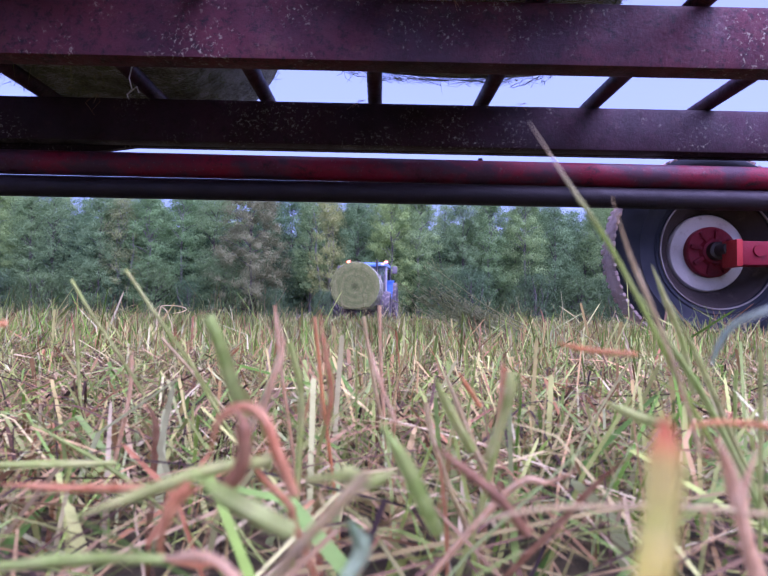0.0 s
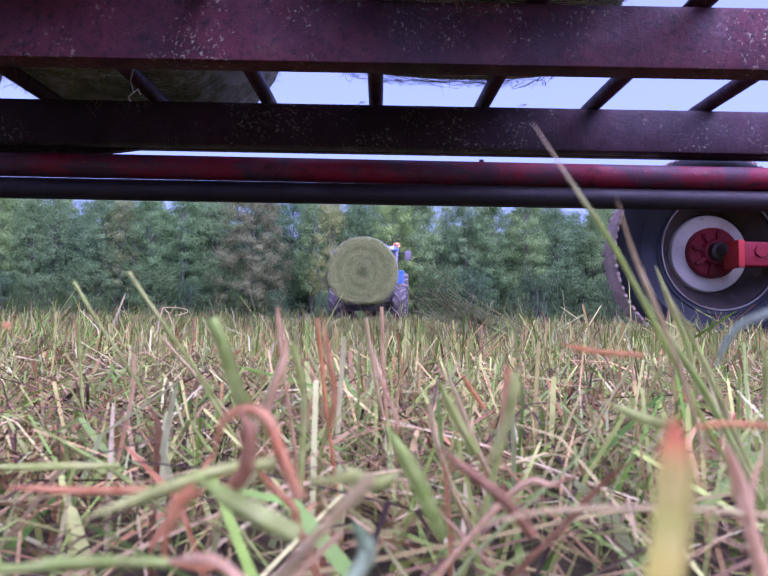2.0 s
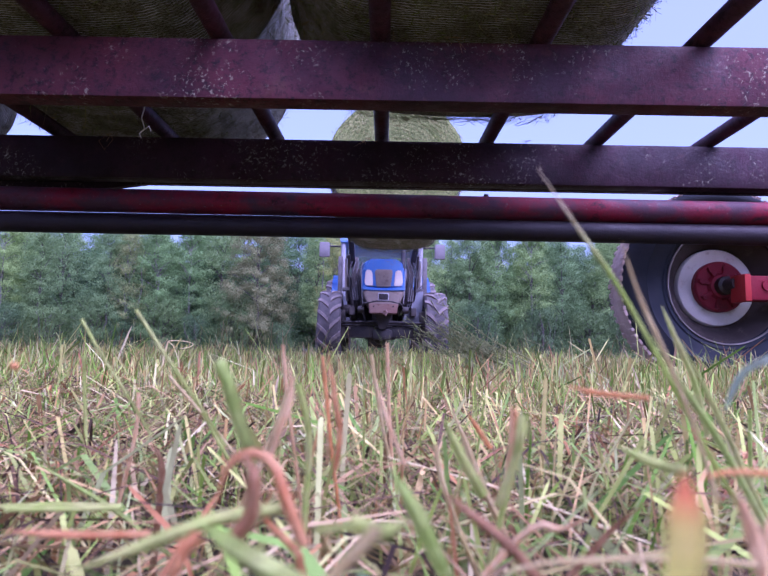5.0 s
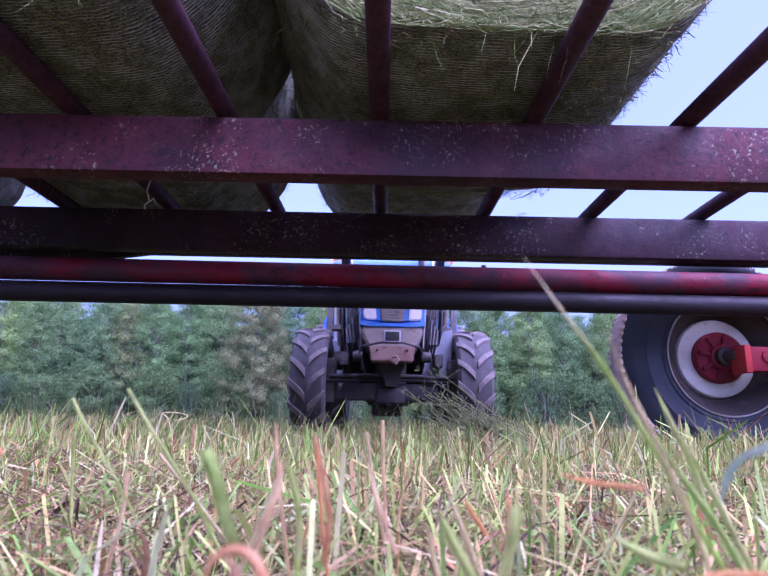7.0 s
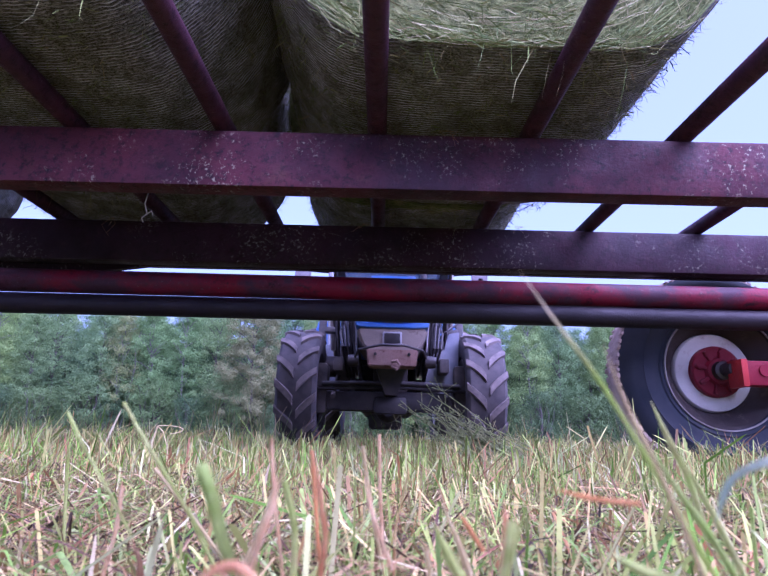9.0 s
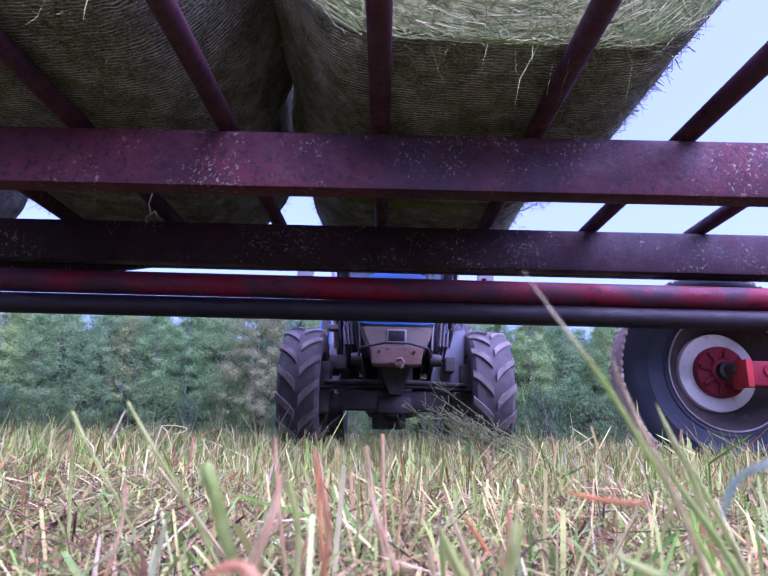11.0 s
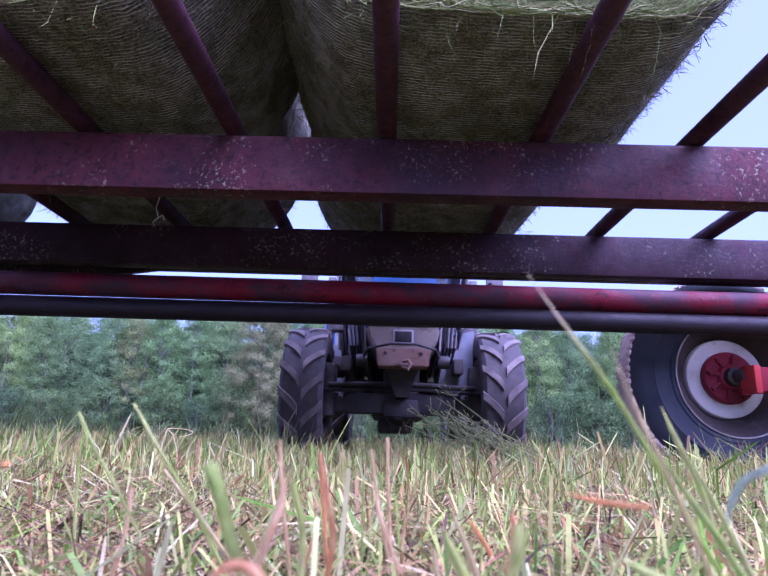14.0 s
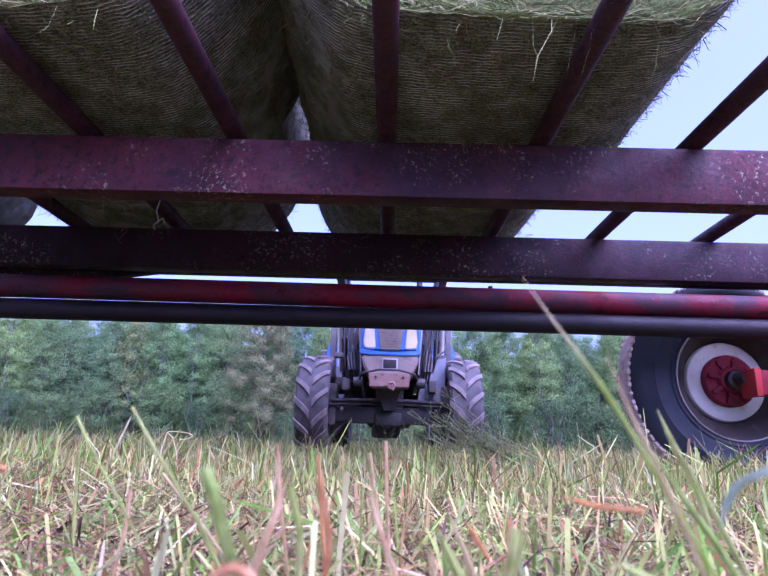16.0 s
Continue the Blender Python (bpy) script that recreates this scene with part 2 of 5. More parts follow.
GRASS = blades("mown grass and stubble", [
    (0.0, (0.086, 0.177, 0.014)), (0.13, (0.181, 0.343, 0.030)), (0.28, (0.343, 0.489, 0.070)), (0.42, (0.515, 0.593, 0.140)), (0.54, (0.649, 0.624, 0.240)),
    (0.65, (0.572, 0.416, 0.160)), (0.74, (0.439, 0.229, 0.085)), (0.82, (0.153, 0.073, 0.034)), (0.91, (0.716, 0.697, 0.360)), (1.0, (0.134, 0.270, 0.020))], through_light=0.35)
FAR_GRASS = blades("distant stubble", [
    (0.0, (0.079, 0.143, 0.022)), (0.28, (0.179, 0.265, 0.050)), (0.5, (0.349, 0.337, 0.110)), (0.66, (0.349, 0.235, 0.110)), (0.8, (0.120, 0.087, 0.040)), (1.0, (0.477, 0.428, 0.210))], through_light=0.3)
LITTER = blades("dry cut litter", [
    (0.0, (0.02, 0.012, 0.008)), (0.28, (0.13, 0.075, 0.04)), (0.4, (0.389, 0.265, 0.110)), (0.52, (0.107, 0.214, 0.026)),
    (0.66, (0.311, 0.143, 0.072)), (0.8, (0.175, 0.306, 0.045)), (0.9, (0.428, 0.286, 0.130)), (1.0, (0.564, 0.510, 0.270))], through_light=0.25)
FRESH_CUT = blades("fresh green cut leaves", [
    (0.0, (0.08, 0.16, 0.02)), (0.35, (0.17, 0.29, 0.05)), (0.65, (0.29, 0.4, 0.1)), (0.85, (0.44, 0.52, 0.19)), (1.0, (0.55, 0.58, 0.28))], through_light=0.4)


STUB = blades("cut stubble stems", [
    (0.0, (0.132, 0.204, 0.030)), (0.2, (0.296, 0.359, 0.072)), (0.4, (0.451, 0.449, 0.128)), (0.55, (0.451, 0.351, 0.111)), (0.68, (0.342, 0.212, 0.068)),
    (0.78, (0.132, 0.073, 0.027)), (0.9, (0.544, 0.522, 0.221)), (1.0, (0.218, 0.294, 0.047))], through_light=0.2)
WITHERED = blades("withered curled leaves", [
    (0.0, (0.18, 0.078, 0.03)), (0.3, (0.48, 0.22, 0.085)), (0.6, (0.66, 0.38, 0.16)), (0.8, (0.7, 0.52, 0.22)), (1.0, (0.3, 0.16, 0.06))], through_light=0.35)


def soil():
    m = Mat("field soil and thatch", 0.95, spec=0.1)
    c = m.mix(m.ramp(m.noise(1.1, 6, 0.7), [(0.35, (0, 0, 0)), (0.65, (1, 1, 1))]), (0.08, 0.056, 0.028), (0.17, 0.14, 0.06))
    c = m.mix(m.ramp(m.noise(30, 6, 0.75), [(0.4, (0, 0, 0)), (0.62, (1, 1, 1))]), c, (0.03, 0.022, 0.016))
    c = m.mix(m.ramp(m.noise(0.07, 5, 0.6), [(0.42, (0, 0, 0)), (0.62, (1, 1, 1))]), c, (0.12, 0.115, 0.055))
    m.color(c)
    m.bump(m.noise(40, 7, 0.8), 0.9, 0.02)
    return m.m


SOIL = soil()


def leaf_mat(name, a, b, c):
    m = Mat(name, 0.7, spec=0.2)
    col = m.ramp(m.island(), [(0.0, a), (0.5, b), (1.0, c)])
    tone = m.ramp(m.obrand(), [(0.0, (0.75, 0.85, 0.88)), (0.5, (1.0, 1.0, 1.0)), (1.0, (1.3, 1.22, 1.0))])
    c = m.mix(1.0, col, tone, "MULTIPLY")
    m.color(c)
    m.glow_through(c, 0.4)
    return m.m


LEAF_DARK = leaf_mat("dark wood leaves", (0.122, 0.202, 0.079), (0.160, 0.253, 0.097), (0.198, 0.296, 0.114))
LEAF_MID = leaf_mat("green birch leaves", (0.171, 0.262, 0.088), (0.213, 0.318, 0.106), (0.251, 0.365, 0.128))
LEAF_PALE = leaf_mat("yellowing birch leaves", (0.175, 0.219, 0.075), (0.228, 0.275, 0.097), (0.282, 0.309, 0.123))
LEAF_RUST = leaf_mat("rusty brown leaves", (0.175, 0.176, 0.075), (0.213, 0.215, 0.092), (0.255, 0.249, 0.106))
LEAF_SHRUB = leaf_mat("shrub leaves", (0.060, 0.107, 0.046), (0.084, 0.142, 0.057), (0.111, 0.176, 0.070))
BARK = plain("grey bark", (0.11, 0.1, 0.09), (0.05, 0.045, 0.04), 0.9, 0.0, 5.0, 0.5)
BIRCH = plain("pale birch bark", (0.2, 0.19, 0.17), (0.08, 0.075, 0.07), 0.8, 0.0, 3.0, 0.3)


# ------------------------------------------------------------ mesh writers
def thing(name, label, category, m=None, group="", kind=""):
    ob = new(name)
    ob.matrix_basis = m or Matrix()
    return tagged(ob, label, category, group, kind)


def mesh_of(bm, material, name="mesh", smooth=True):
    me = bpy.data.meshes.new(name)
    bm.normal_update()
    bm.to_mesh(me)
    bm.free()
    for mt in material if isinstance(material, (list, tuple)) else (material,):
        me.materials.append(mt)
    if smooth:
        me.polygons.foreach_set("use_smooth", [True] * len(me.polygons))
        me.set_sharp_from_angle(angle=radians(38))
    return me


def part(name, bm, material, parent=None, label="", m=None, smooth=True):
    """Links a bmesh as one mesh object under a thing or a part."""
    ob = new(name, mesh_of(bm, material, name, smooth))
    if parent:
        ob.parent = parent
    if m is not None:
        ob.matrix_basis = m
    return tagged(ob, label)


def add_box(bm, lo, hi, bevel=0.0, m=None):
    c, s = [(a + b) / 2 for a, b in zip(lo, hi)], [b - a for a, b in zip(lo, hi)]
    t = bmesh.new()
    bmesh.ops.create_cube(t, size=1)
    bmesh.ops.scale(t, vec=s, verts=t.verts)
    if bevel:
        bmesh.ops.bevel(t, geom=t.edges[:], offset=bevel, segments=2, profile=0.6, affect="EDGES")
    bmesh.ops.translate(t, vec=c, verts=t.verts)
    return add_bm(bm, t, m)


def add_bm(bm, t, m=None):
    if m is not None:
        bmesh.ops.transform(t, matrix=m, verts=t.verts)
    me = bpy.data.meshes.new("piece")
    t.to_mesh(me)
    t.free()
    bm.from_mesh(me)
    bpy.data.meshes.remove(me)
    return bm


def box(lo, hi, bevel=0.0, m=None):
    return add_box(bmesh.new(), lo, hi, bevel, m)


def add_tube(bm, pts, radii, sides=12, caps=True):
    """A round bar along pts."""
    pts = [Vector(p) for p in pts]
    radii = radii if isinstance(radii, (list, tuple)) else [radii] * len(pts)
    rings = []
    for i, p in enumerate(pts):
        d = (pts[min(i + 1, len(pts) - 1)] - pts[max(i - 1, 0)]).normalized()
        u = d.orthogonal().normalized() if i == 0 else (u - d * u.dot(d)).normalized()
        v = d.cross(u)
        rings.append([bm.verts.new(p + (u * math.cos(a) + v * math.sin(a)) * radii[i])
                      for a in [2 * math.pi * k / sides for k in range(sides)]])
    for r0, r1 in zip(rings, rings[1:]):
        for k in range(sides):
            bm.faces.new((r0[k], r0[(k + 1) % sides], r1[(k + 1) % sides], r1[k]))
    if caps:
        bm.faces.new(rings[0][::-1])
        bm.faces.new(rings[-1])
    return bm


def tube(pts, radii, sides=12, caps=True):
    return add_tube(bmesh.new(), pts, radii, sides, caps)


def lathe(profile, sides=48, axis="Y"):
    """Turns (radius, along) pairs about an axis."""
    bm = bmesh.new()
    rings = []
    for r, h in profile:
        ring = []
        for k in range(sides):
            a = 2 * math.pi * k / sides
            c, s = math.cos(a) * r, math.sin(a) * r
            ring.append(bm.verts.new((c, h, s) if axis == "Y" else (h, c, s)))
        rings.append(ring)
    for r0, r1 in zip(rings, rings[1:]):
        for k in range(sides):
            bm.faces.new((r0[k], r0[(k + 1) % sides], r1[(k + 1) % sides], r1[k]))
    bmesh.ops.remove_doubles(bm, verts=bm.verts, dist=1e-5)
    bmesh.ops.recalc_face_normals(bm, faces=bm.faces)
    return bm


def lathe_up(profile, sides=24):
    """The same, turned about the upright axis."""
    bm = lathe(profile, sides)
    bmesh.ops.rotate(bm, cent=(0, 0, 0), matrix=Matrix.Rotation(radians(90), 3, "X"), verts=bm.verts)
    return bm


def prism(front, y0, y1, grow=1.0, bevel=0.01, shift=0.0):
    """An (x, z) outline carried back from y0 to y1."""
    bm = bmesh.new()
    cx, cz = [sum(c) / len(front) for c in zip(*front)]
    a = [bm.verts.new((x, y0, z)) for x, z in front]
    b = [bm.verts.new((cx + (x - cx) * grow, y1, cz + (z - cz) * grow + shift)) for x, z in front]
    bm.faces.new(a)
    bm.faces.new(b[::-1])
    for k in range(len(a)):
        q = (k + 1) % len(a)
        bm.faces.new((a[k], b[k], b[q], a[q]))
    bmesh.ops.recalc_face_normals(bm, faces=bm.faces)
    if bevel:
        bmesh.ops.bevel(bm, geom=bm.edges[:], offset=bevel, segments=2, affect="EDGES")
    return bm


def strips(name, base, tip, width, side, segs, sag, material, cut=False):
    """Many tapering strips in one mesh. base, tip, side: (n, 3); sag: (n, 3) push at mid-length."""
    n = len(base)
    ts = {1: [0.0], 2: [0.0, 0.6], 3: [0.0, 0.6, 0.94], 4: [0.0, 0.3, 0.6, 0.94], 5: [0.0, 0.3, 0.6, 0.8, 0.95]}[segs]
    if cut:
        ts = ts[:-1] + [0.985]
    rows = []
    for t in ts:
        c = base + (tip - base) * t + sag * min(t / 0.6, (1 - t) / 0.4)
        w = (width * (1.0 if cut else 1 - 0.45 * t ** 2))[:, None] * side * 0.5
        rows += [c - w, c + w]
    rows.append(tip)
    v = np.stack(rows, 1)
    per = 2 * segs + 1
    faces = []
    quad = np.array([[2 * k, 2 * k + 1, 2 * k + 3, 2 * k + 2] for k in range(segs - 1)], dtype=np.int64).reshape(-1, 4)
    off = (np.arange(n) * per)[:, None, None]
    quads = (quad[None] + off).reshape(-1, 4)
    tris = (np.array([[2 * segs - 2, 2 * segs - 1, 2 * segs]])[None] + off).reshape(-1, 3)
    me = bpy.data.meshes.new(name)
    me.vertices.add(n * per)
    me.vertices.foreach_set("co", v.reshape(-1))
    loops = np.concatenate([quads.reshape(-1), tris.reshape(-1)])
    me.loops.add(len(loops))
    me.loops.foreach_set("vertex_index", loops)
    starts = np.concatenate([np.arange(len(quads)) * 4, len(quads) * 4 + np.arange(len(tris)) * 3])
    me.polygons.add(len(starts))
    me.polygons.foreach_set("loop_start", starts)
    me.update(calc_edges=True)
    me.validate()
    me.materials.append(material)
    me.polygons.foreach_set("use_smooth", [True] * len(me.polygons))
    return me


# ------------------------------------------------------------ ground
def lift(x, y):
    """Gentle unevenness of the field."""
    return 0.012 * np.sin(x * 2.1 + 0.7) * np.cos(y * 1.7) + 0.008 * np.sin(x * 5.3 + y * 4.1)


def ground():
    bm = bmesh.new()
    xs = [-900, -300, -100, -40, -15] + [-6 + 0.12 * i for i in range(101)] + [15, 40, 100, 300, 900]
    ys = [-900, -300, -60, -10, -3] + [-0.6 + 0.1 * i for i in range(86)] + [9, 11, 14, 20, 30, 45, 70, 120, 300, 900, 1800]
    rows = []
    for y in ys:
        row = []
        for x in xs:
            near = 1.0 if abs(x) < 8 and -1 < y < 9 else 0.0
            row.append(bm.verts.new((x, y, near * float(lift(x, y)) - 0.004)))
        rows.append(row)
    for a, b in zip(rows, rows[1:]):
        for k in range(len(xs) - 1):
            bm.faces.new((a[k], a[k + 1], b[k + 1], b[k]))
    ob = part("ground", bm, SOIL)
    tagged(ob, "brown soil and thatch of a mown hay field", "ground", kind="structure")


ground()

rng = np.random.default_rng(7)


def field(n, y0, y1, spread, margin):
    """Random places in a wedge that opens away from the camera."""
    y = np.sqrt(rng.uniform(y0 ** 2, y1 ** 2, n))
    x = rng.uniform(-1, 1, n) * (spread * y + margin)
    return x, y


def field_beside(n, reach, back, ahead):
    """Random places in the field on both sides of that wedge and behind it."""
    x = rng.normal(0, reach * 0.6, n * 3)
    y = (ahead - back) / 2 + rng.normal(0, (ahead + back) * 0.3, n * 3)
    out = np.abs(x) > 0.72 * np.maximum(y, -0.4) + 0.3
    return x[out][:n], y[out][:n]


def grass_patch(name, n, y0, y1, h0, h1, w, segs, lean, label, spread=0.72, margin=0.35, material=GRASS, lying=0.0, beside=0.0, cut=False):
    if beside:
        x, y = field_beside(n, beside, -y0, y1)
        n = len(x)
    else:
        x, y = field(n, y0, y1, spread, margin)
    clump = np.array([noise.noise((a * 1.6, b * 1.6, 3.0)) for a, b in zip(x, y)]) * 0.5 + 0.5
    h = (h0 + (h1 - h0) * rng.beta(1.6, 2.6, n)) * (0.55 + 0.75 * clump)
    h = np.where(y < 1.0, np.minimum(h, 0.132), h)
    a = rng.uniform(0, 2 * math.pi, n)
    out = np.abs(rng.normal(0, lean, n)) * h
    flat = rng.uniform(0, 1, n) < lying
    z = lift(x, y) * (y < 9)
    base = np.stack([x, y, z - 0.004], 1)
    tip = base + np.stack([np.cos(a) * out, np.sin(a) * out, h], 1)
    long = rng.uniform(0.05, 0.22, n)
    rise = rng.uniform(0.0, 0.05, n)
    low = rng.uniform(0.004, 0.045, n)
    ftip = base + np.stack([np.cos(a) * long, np.sin(a) * long, low + rise], 1)
    base[flat, 2] += low[flat]
    tip = np.where(flat[:, None], ftip, tip)
    b = a + math.pi / 2 + rng.normal(0, 0.8, n)
    side = np.stack([np.cos(b), np.sin(b), rng.normal(0, 0.2, n)], 1)
    sag = np.stack([-np.cos(a) * out, -np.sin(a) * out, h * 0.25], 1) * rng.uniform(0.0, 0.35, n)[:, None]
    bent = (rng.uniform(0, 1, n) < 0.4)[:, None]
    sag = sag + bent * rng.normal(0, 0.16, (n, 3)) * h[:, None]
    sag[flat] = np.stack([np.zeros(n), np.zeros(n), rng.uniform(0, 0.03, n)], 1)[flat]
    width = w * rng.lognormal(0, 0.4, n)
    ob = new(name, strips(name, base, tip, width, side, segs, sag * (0.3 if cut else 1.0), material, cut))
    tagged(ob, label, "grass", kind="stuff")


STAND = "mown green and straw-coloured grass stubble standing in the field"
TALL = "single taller grass stems left standing by the mower"
CUT = "dry cut hay litter lying between the stubble"
LEAVES = "fresh green cut leaves lying tangled on the litter"
STEMS = "straw-coloured and pinkish cut stems standing in the field"
grass_patch("grass_stubble", 110, 0.17, 0.5, 0.04, 0.11, 0.003, 5, 0.9, "broad green and russet blades close to the ground", margin=0.06, lying=0.4)
grass_patch("grass_stubble", 420, 0.28, 0.9, 0.06, 0.14, 0.0024, 3, 0.6, "upright cut grass stems with pale dry ends", margin=0.1, material=STUB, cut=True)
grass_patch("grass_stubble", 3200, 0.3, 1.5, 0.04, 0.14, 0.0024, 4, 0.8, STAND)
grass_patch("grass_stubble", 2600, 0.4, 1.5, 0.04, 0.15, 0.0024, 3, 0.6, STEMS, material=STUB, cut=True)
grass_patch("grass_leaves", 1300, 0.2, 1.5, 0.04, 0.12, 0.0034, 5, 1.2, LEAVES, material=FRESH_CUT, lying=0.45)
grass_patch("grass_leaves", 260, 0.2, 1.1, 0.05, 0.12, 0.0042, 5, 0.9, "curled russet and pinkish withered leaves", material=WITHERED, lying=0.3)
grass_patch("grass_stubble", 13000, 1.3, 4.2, 0.05, 0.21, 0.003, 3, 0.55, STAND)
grass_patch("grass_stubble", 14000, 1.3, 4.4, 0.06, 0.21, 0.003, 2, 0.55, STEMS, material=STUB, cut=True)
grass_patch("grass_leaves", 3500, 1.3, 4.5, 0.05, 0.16, 0.0042, 4, 1.0, LEAVES, material=FRESH_CUT, lying=0.3)
grass_patch("grass_leaves", 900, 1.1, 4.0, 0.05, 0.17, 0.005, 4, 0.9, "curled russet and pinkish withered leaves", material=WITHERED, lying=0.3)
grass_patch("grass_stubble", 1700, 1.2, 5.0, 0.13, 0.28, 0.0026, 4, 0.7, TALL)
grass_patch("grass_stubble", 14000, 4.0, 12.0, 0.05, 0.21, 0.0062, 2, 0.5, STAND, material=FAR_GRASS)
grass_patch("grass_stubble", 15000, 4.0, 12.0, 0.06, 0.22, 0.0058, 2, 0.55, STEMS, material=STUB, cut=True)
grass_patch("grass_stubble", 5200, 4.5, 20.0, 0.13, 0.36, 0.006, 3, 0.7, TALL, material=FAR_GRASS)
grass_patch("grass_stubble", 1500, 4.0, 14.0, 0.2, 0.5, 0.0042, 4, 0.45, "thin wispy weeds standing above the stubble", material=FAR_GRASS)
grass_patch("grass_stubble", 30000, 11.0, 60.0, 0.03, 0.18, 0.027, 1, 0.6, "distant mown grass stubble of the hay field", material=FAR_GRASS)
grass_patch("grass_litter", 20000, 0.16, 1.6, 0.01, 0.05, 0.0021, 3, 1.5, CUT, material=LITTER, lying=0.95)
grass_patch("grass_litter", 18000, 1.5, 6.0, 0.01, 0.08, 0.0045, 2, 1.5, CUT, material=LITTER, lying=0.85)
grass_patch("grass_litter", 11000, 5.5, 20.0, 0.02, 0.1, 0.01, 1, 1.5, CUT, material=LITTER, lying=0.8)
grass_patch("grass_stubble", 30000, -5.0, 7.0, 0.05, 0.19, 0.0085, 2, 0.5, STAND, beside=6.5)
grass_patch("grass_stubble", 34000, -16.0, 30.0, 0.05, 0.22, 0.018, 1, 0.5, STAND, material=FAR_GRASS, beside=28.0)
grass_patch("grass_stubble", 14000, -1.4, 3.4, 0.04, 0.16, 0.006, 2, 0.7, STAND, beside=2.6)
grass_patch("grass_litter", 36000, -1.4, 3.4, 0.01, 0.06, 0.005, 1, 1.5, CUT, material=LITTER, lying=0.9, beside=2.6)
grass_patch("grass_litter", 60000, -5.0, 7.0, 0.01, 0.08, 0.01, 1, 1.5, CUT, material=LITTER, lying=0.85, beside=6.5)


# ------------------------------------------------------------ trees
def crown_points(n, height, r, low, squeeze):
    """Leaf clump places round a crown, in puffs, with gaps."""
    puffs = []
    for _ in range(int(150 + r * 25)):
        u = rng.uniform(0, 1) ** 0.9
        z = low + (height - low) * u
        rr = r * max(0.12, 1 - squeeze * abs(u - 0.3) ** 1.3) * math.sqrt(rng.uniform(0.02, 1.0))
        a = rng.uniform(0, 2 * math.pi)
        puffs.append((math.cos(a) * rr, math.sin(a) * rr, z, rng.uniform(0.3, 0.75)))
    puffs = np.array(puffs)
    k = rng.integers(0, len(puffs), n)
    p = puffs[k, :3] + np.clip(rng.normal(0, 0.58, (n, 3)), -1.3, 1.3) * puffs[k, 3][:, None] * np.array([1, 1, 0.8])
    p[:, 2] = np.maximum(p[:, 2], 0.1)
    out = (p - puffs[k, :3]) + 0.5 * p * np.array([1, 1, 0]) / max(r, 0.1) + np.array([0, 0, 0.25])
    return p, puffs, out


def leaves_mesh(name, p, out, size, material):
    """Leaf clumps that turn their faces out of the crown."""
    n = len(p)
    face = out / (np.linalg.norm(out, axis=1)[:, None] + 1e-6) + rng.normal(0, 0.42, (n, 3))
    a = np.cross(face, rng.normal(0, 1, (n, 3)))
    a /= np.linalg.norm(a, axis=1)[:, None]
    b = np.cross(face, a)
    b /= np.linalg.norm(b, axis=1)[:, None]
    s = size * rng.uniform(0.6, 1.4, n)[:, None]
    v = np.stack([p - a * s, p + b * s * 0.8, p + a * s * 0.9 - b * s * 0.5], 1).reshape(-1, 3)
    me = bpy.data.meshes.new(name)
    me.vertices.add(3 * n)
    me.vertices.foreach_set("co", v.reshape(-1))
    me.loops.add(3 * n)
    me.loops.foreach_set("vertex_index", np.arange(3 * n))
    me.polygons.add(n)
    me.polygons.foreach_set("loop_start", np.arange(n) * 3)
    me.update(calc_edges=True)
    me.materials.append(material)
    return me


def tree(height, r, low, leaf, bark, label, squeeze=0.9, n=5200, size=0.064, stems=1):
    root = thing("tree", label, "tree", group="trees of the wood edge")
    p, puffs, out = crown_points(n, height, r, low, squeeze)
    trunk = bmesh.new()
    for s in range(stems):
        ox, oy = rng.uniform(-0.5, 0.5, 2) * (stems > 1)
        pts = [(ox * (1 + 2 * u) + rng.normal(0, 0.08) * u * 3, oy * (1 + 2 * u) + rng.normal(0, 0.08) * u * 3, height * 0.92 * u)
               for u in (0, 0.15, 0.35, 0.6, 0.8, 1.0)]
        add_tube(trunk, pts, [0.17, 0.14, 0.11, 0.07, 0.045, 0.015], 7)
    part("trunk", trunk, bark, root)
    limbs = bmesh.new()
    for q in puffs[::9]:
        z0 = max(0.8, q[2] - rng.uniform(0.8, 2.2))
        add_tube(limbs, [(0, 0, z0), (q[0] * 0.5, q[1] * 0.5, (z0 + q[2]) / 2 + 0.2), (q[0], q[1], q[2])], [0.05, 0.035, 0.012], 5)
    tagged(part("branchwork", limbs, bark, root), kind="stuff")
    c = new("crown", leaves_mesh("crown", p, out, size, leaf))
    c.parent = root
    return root


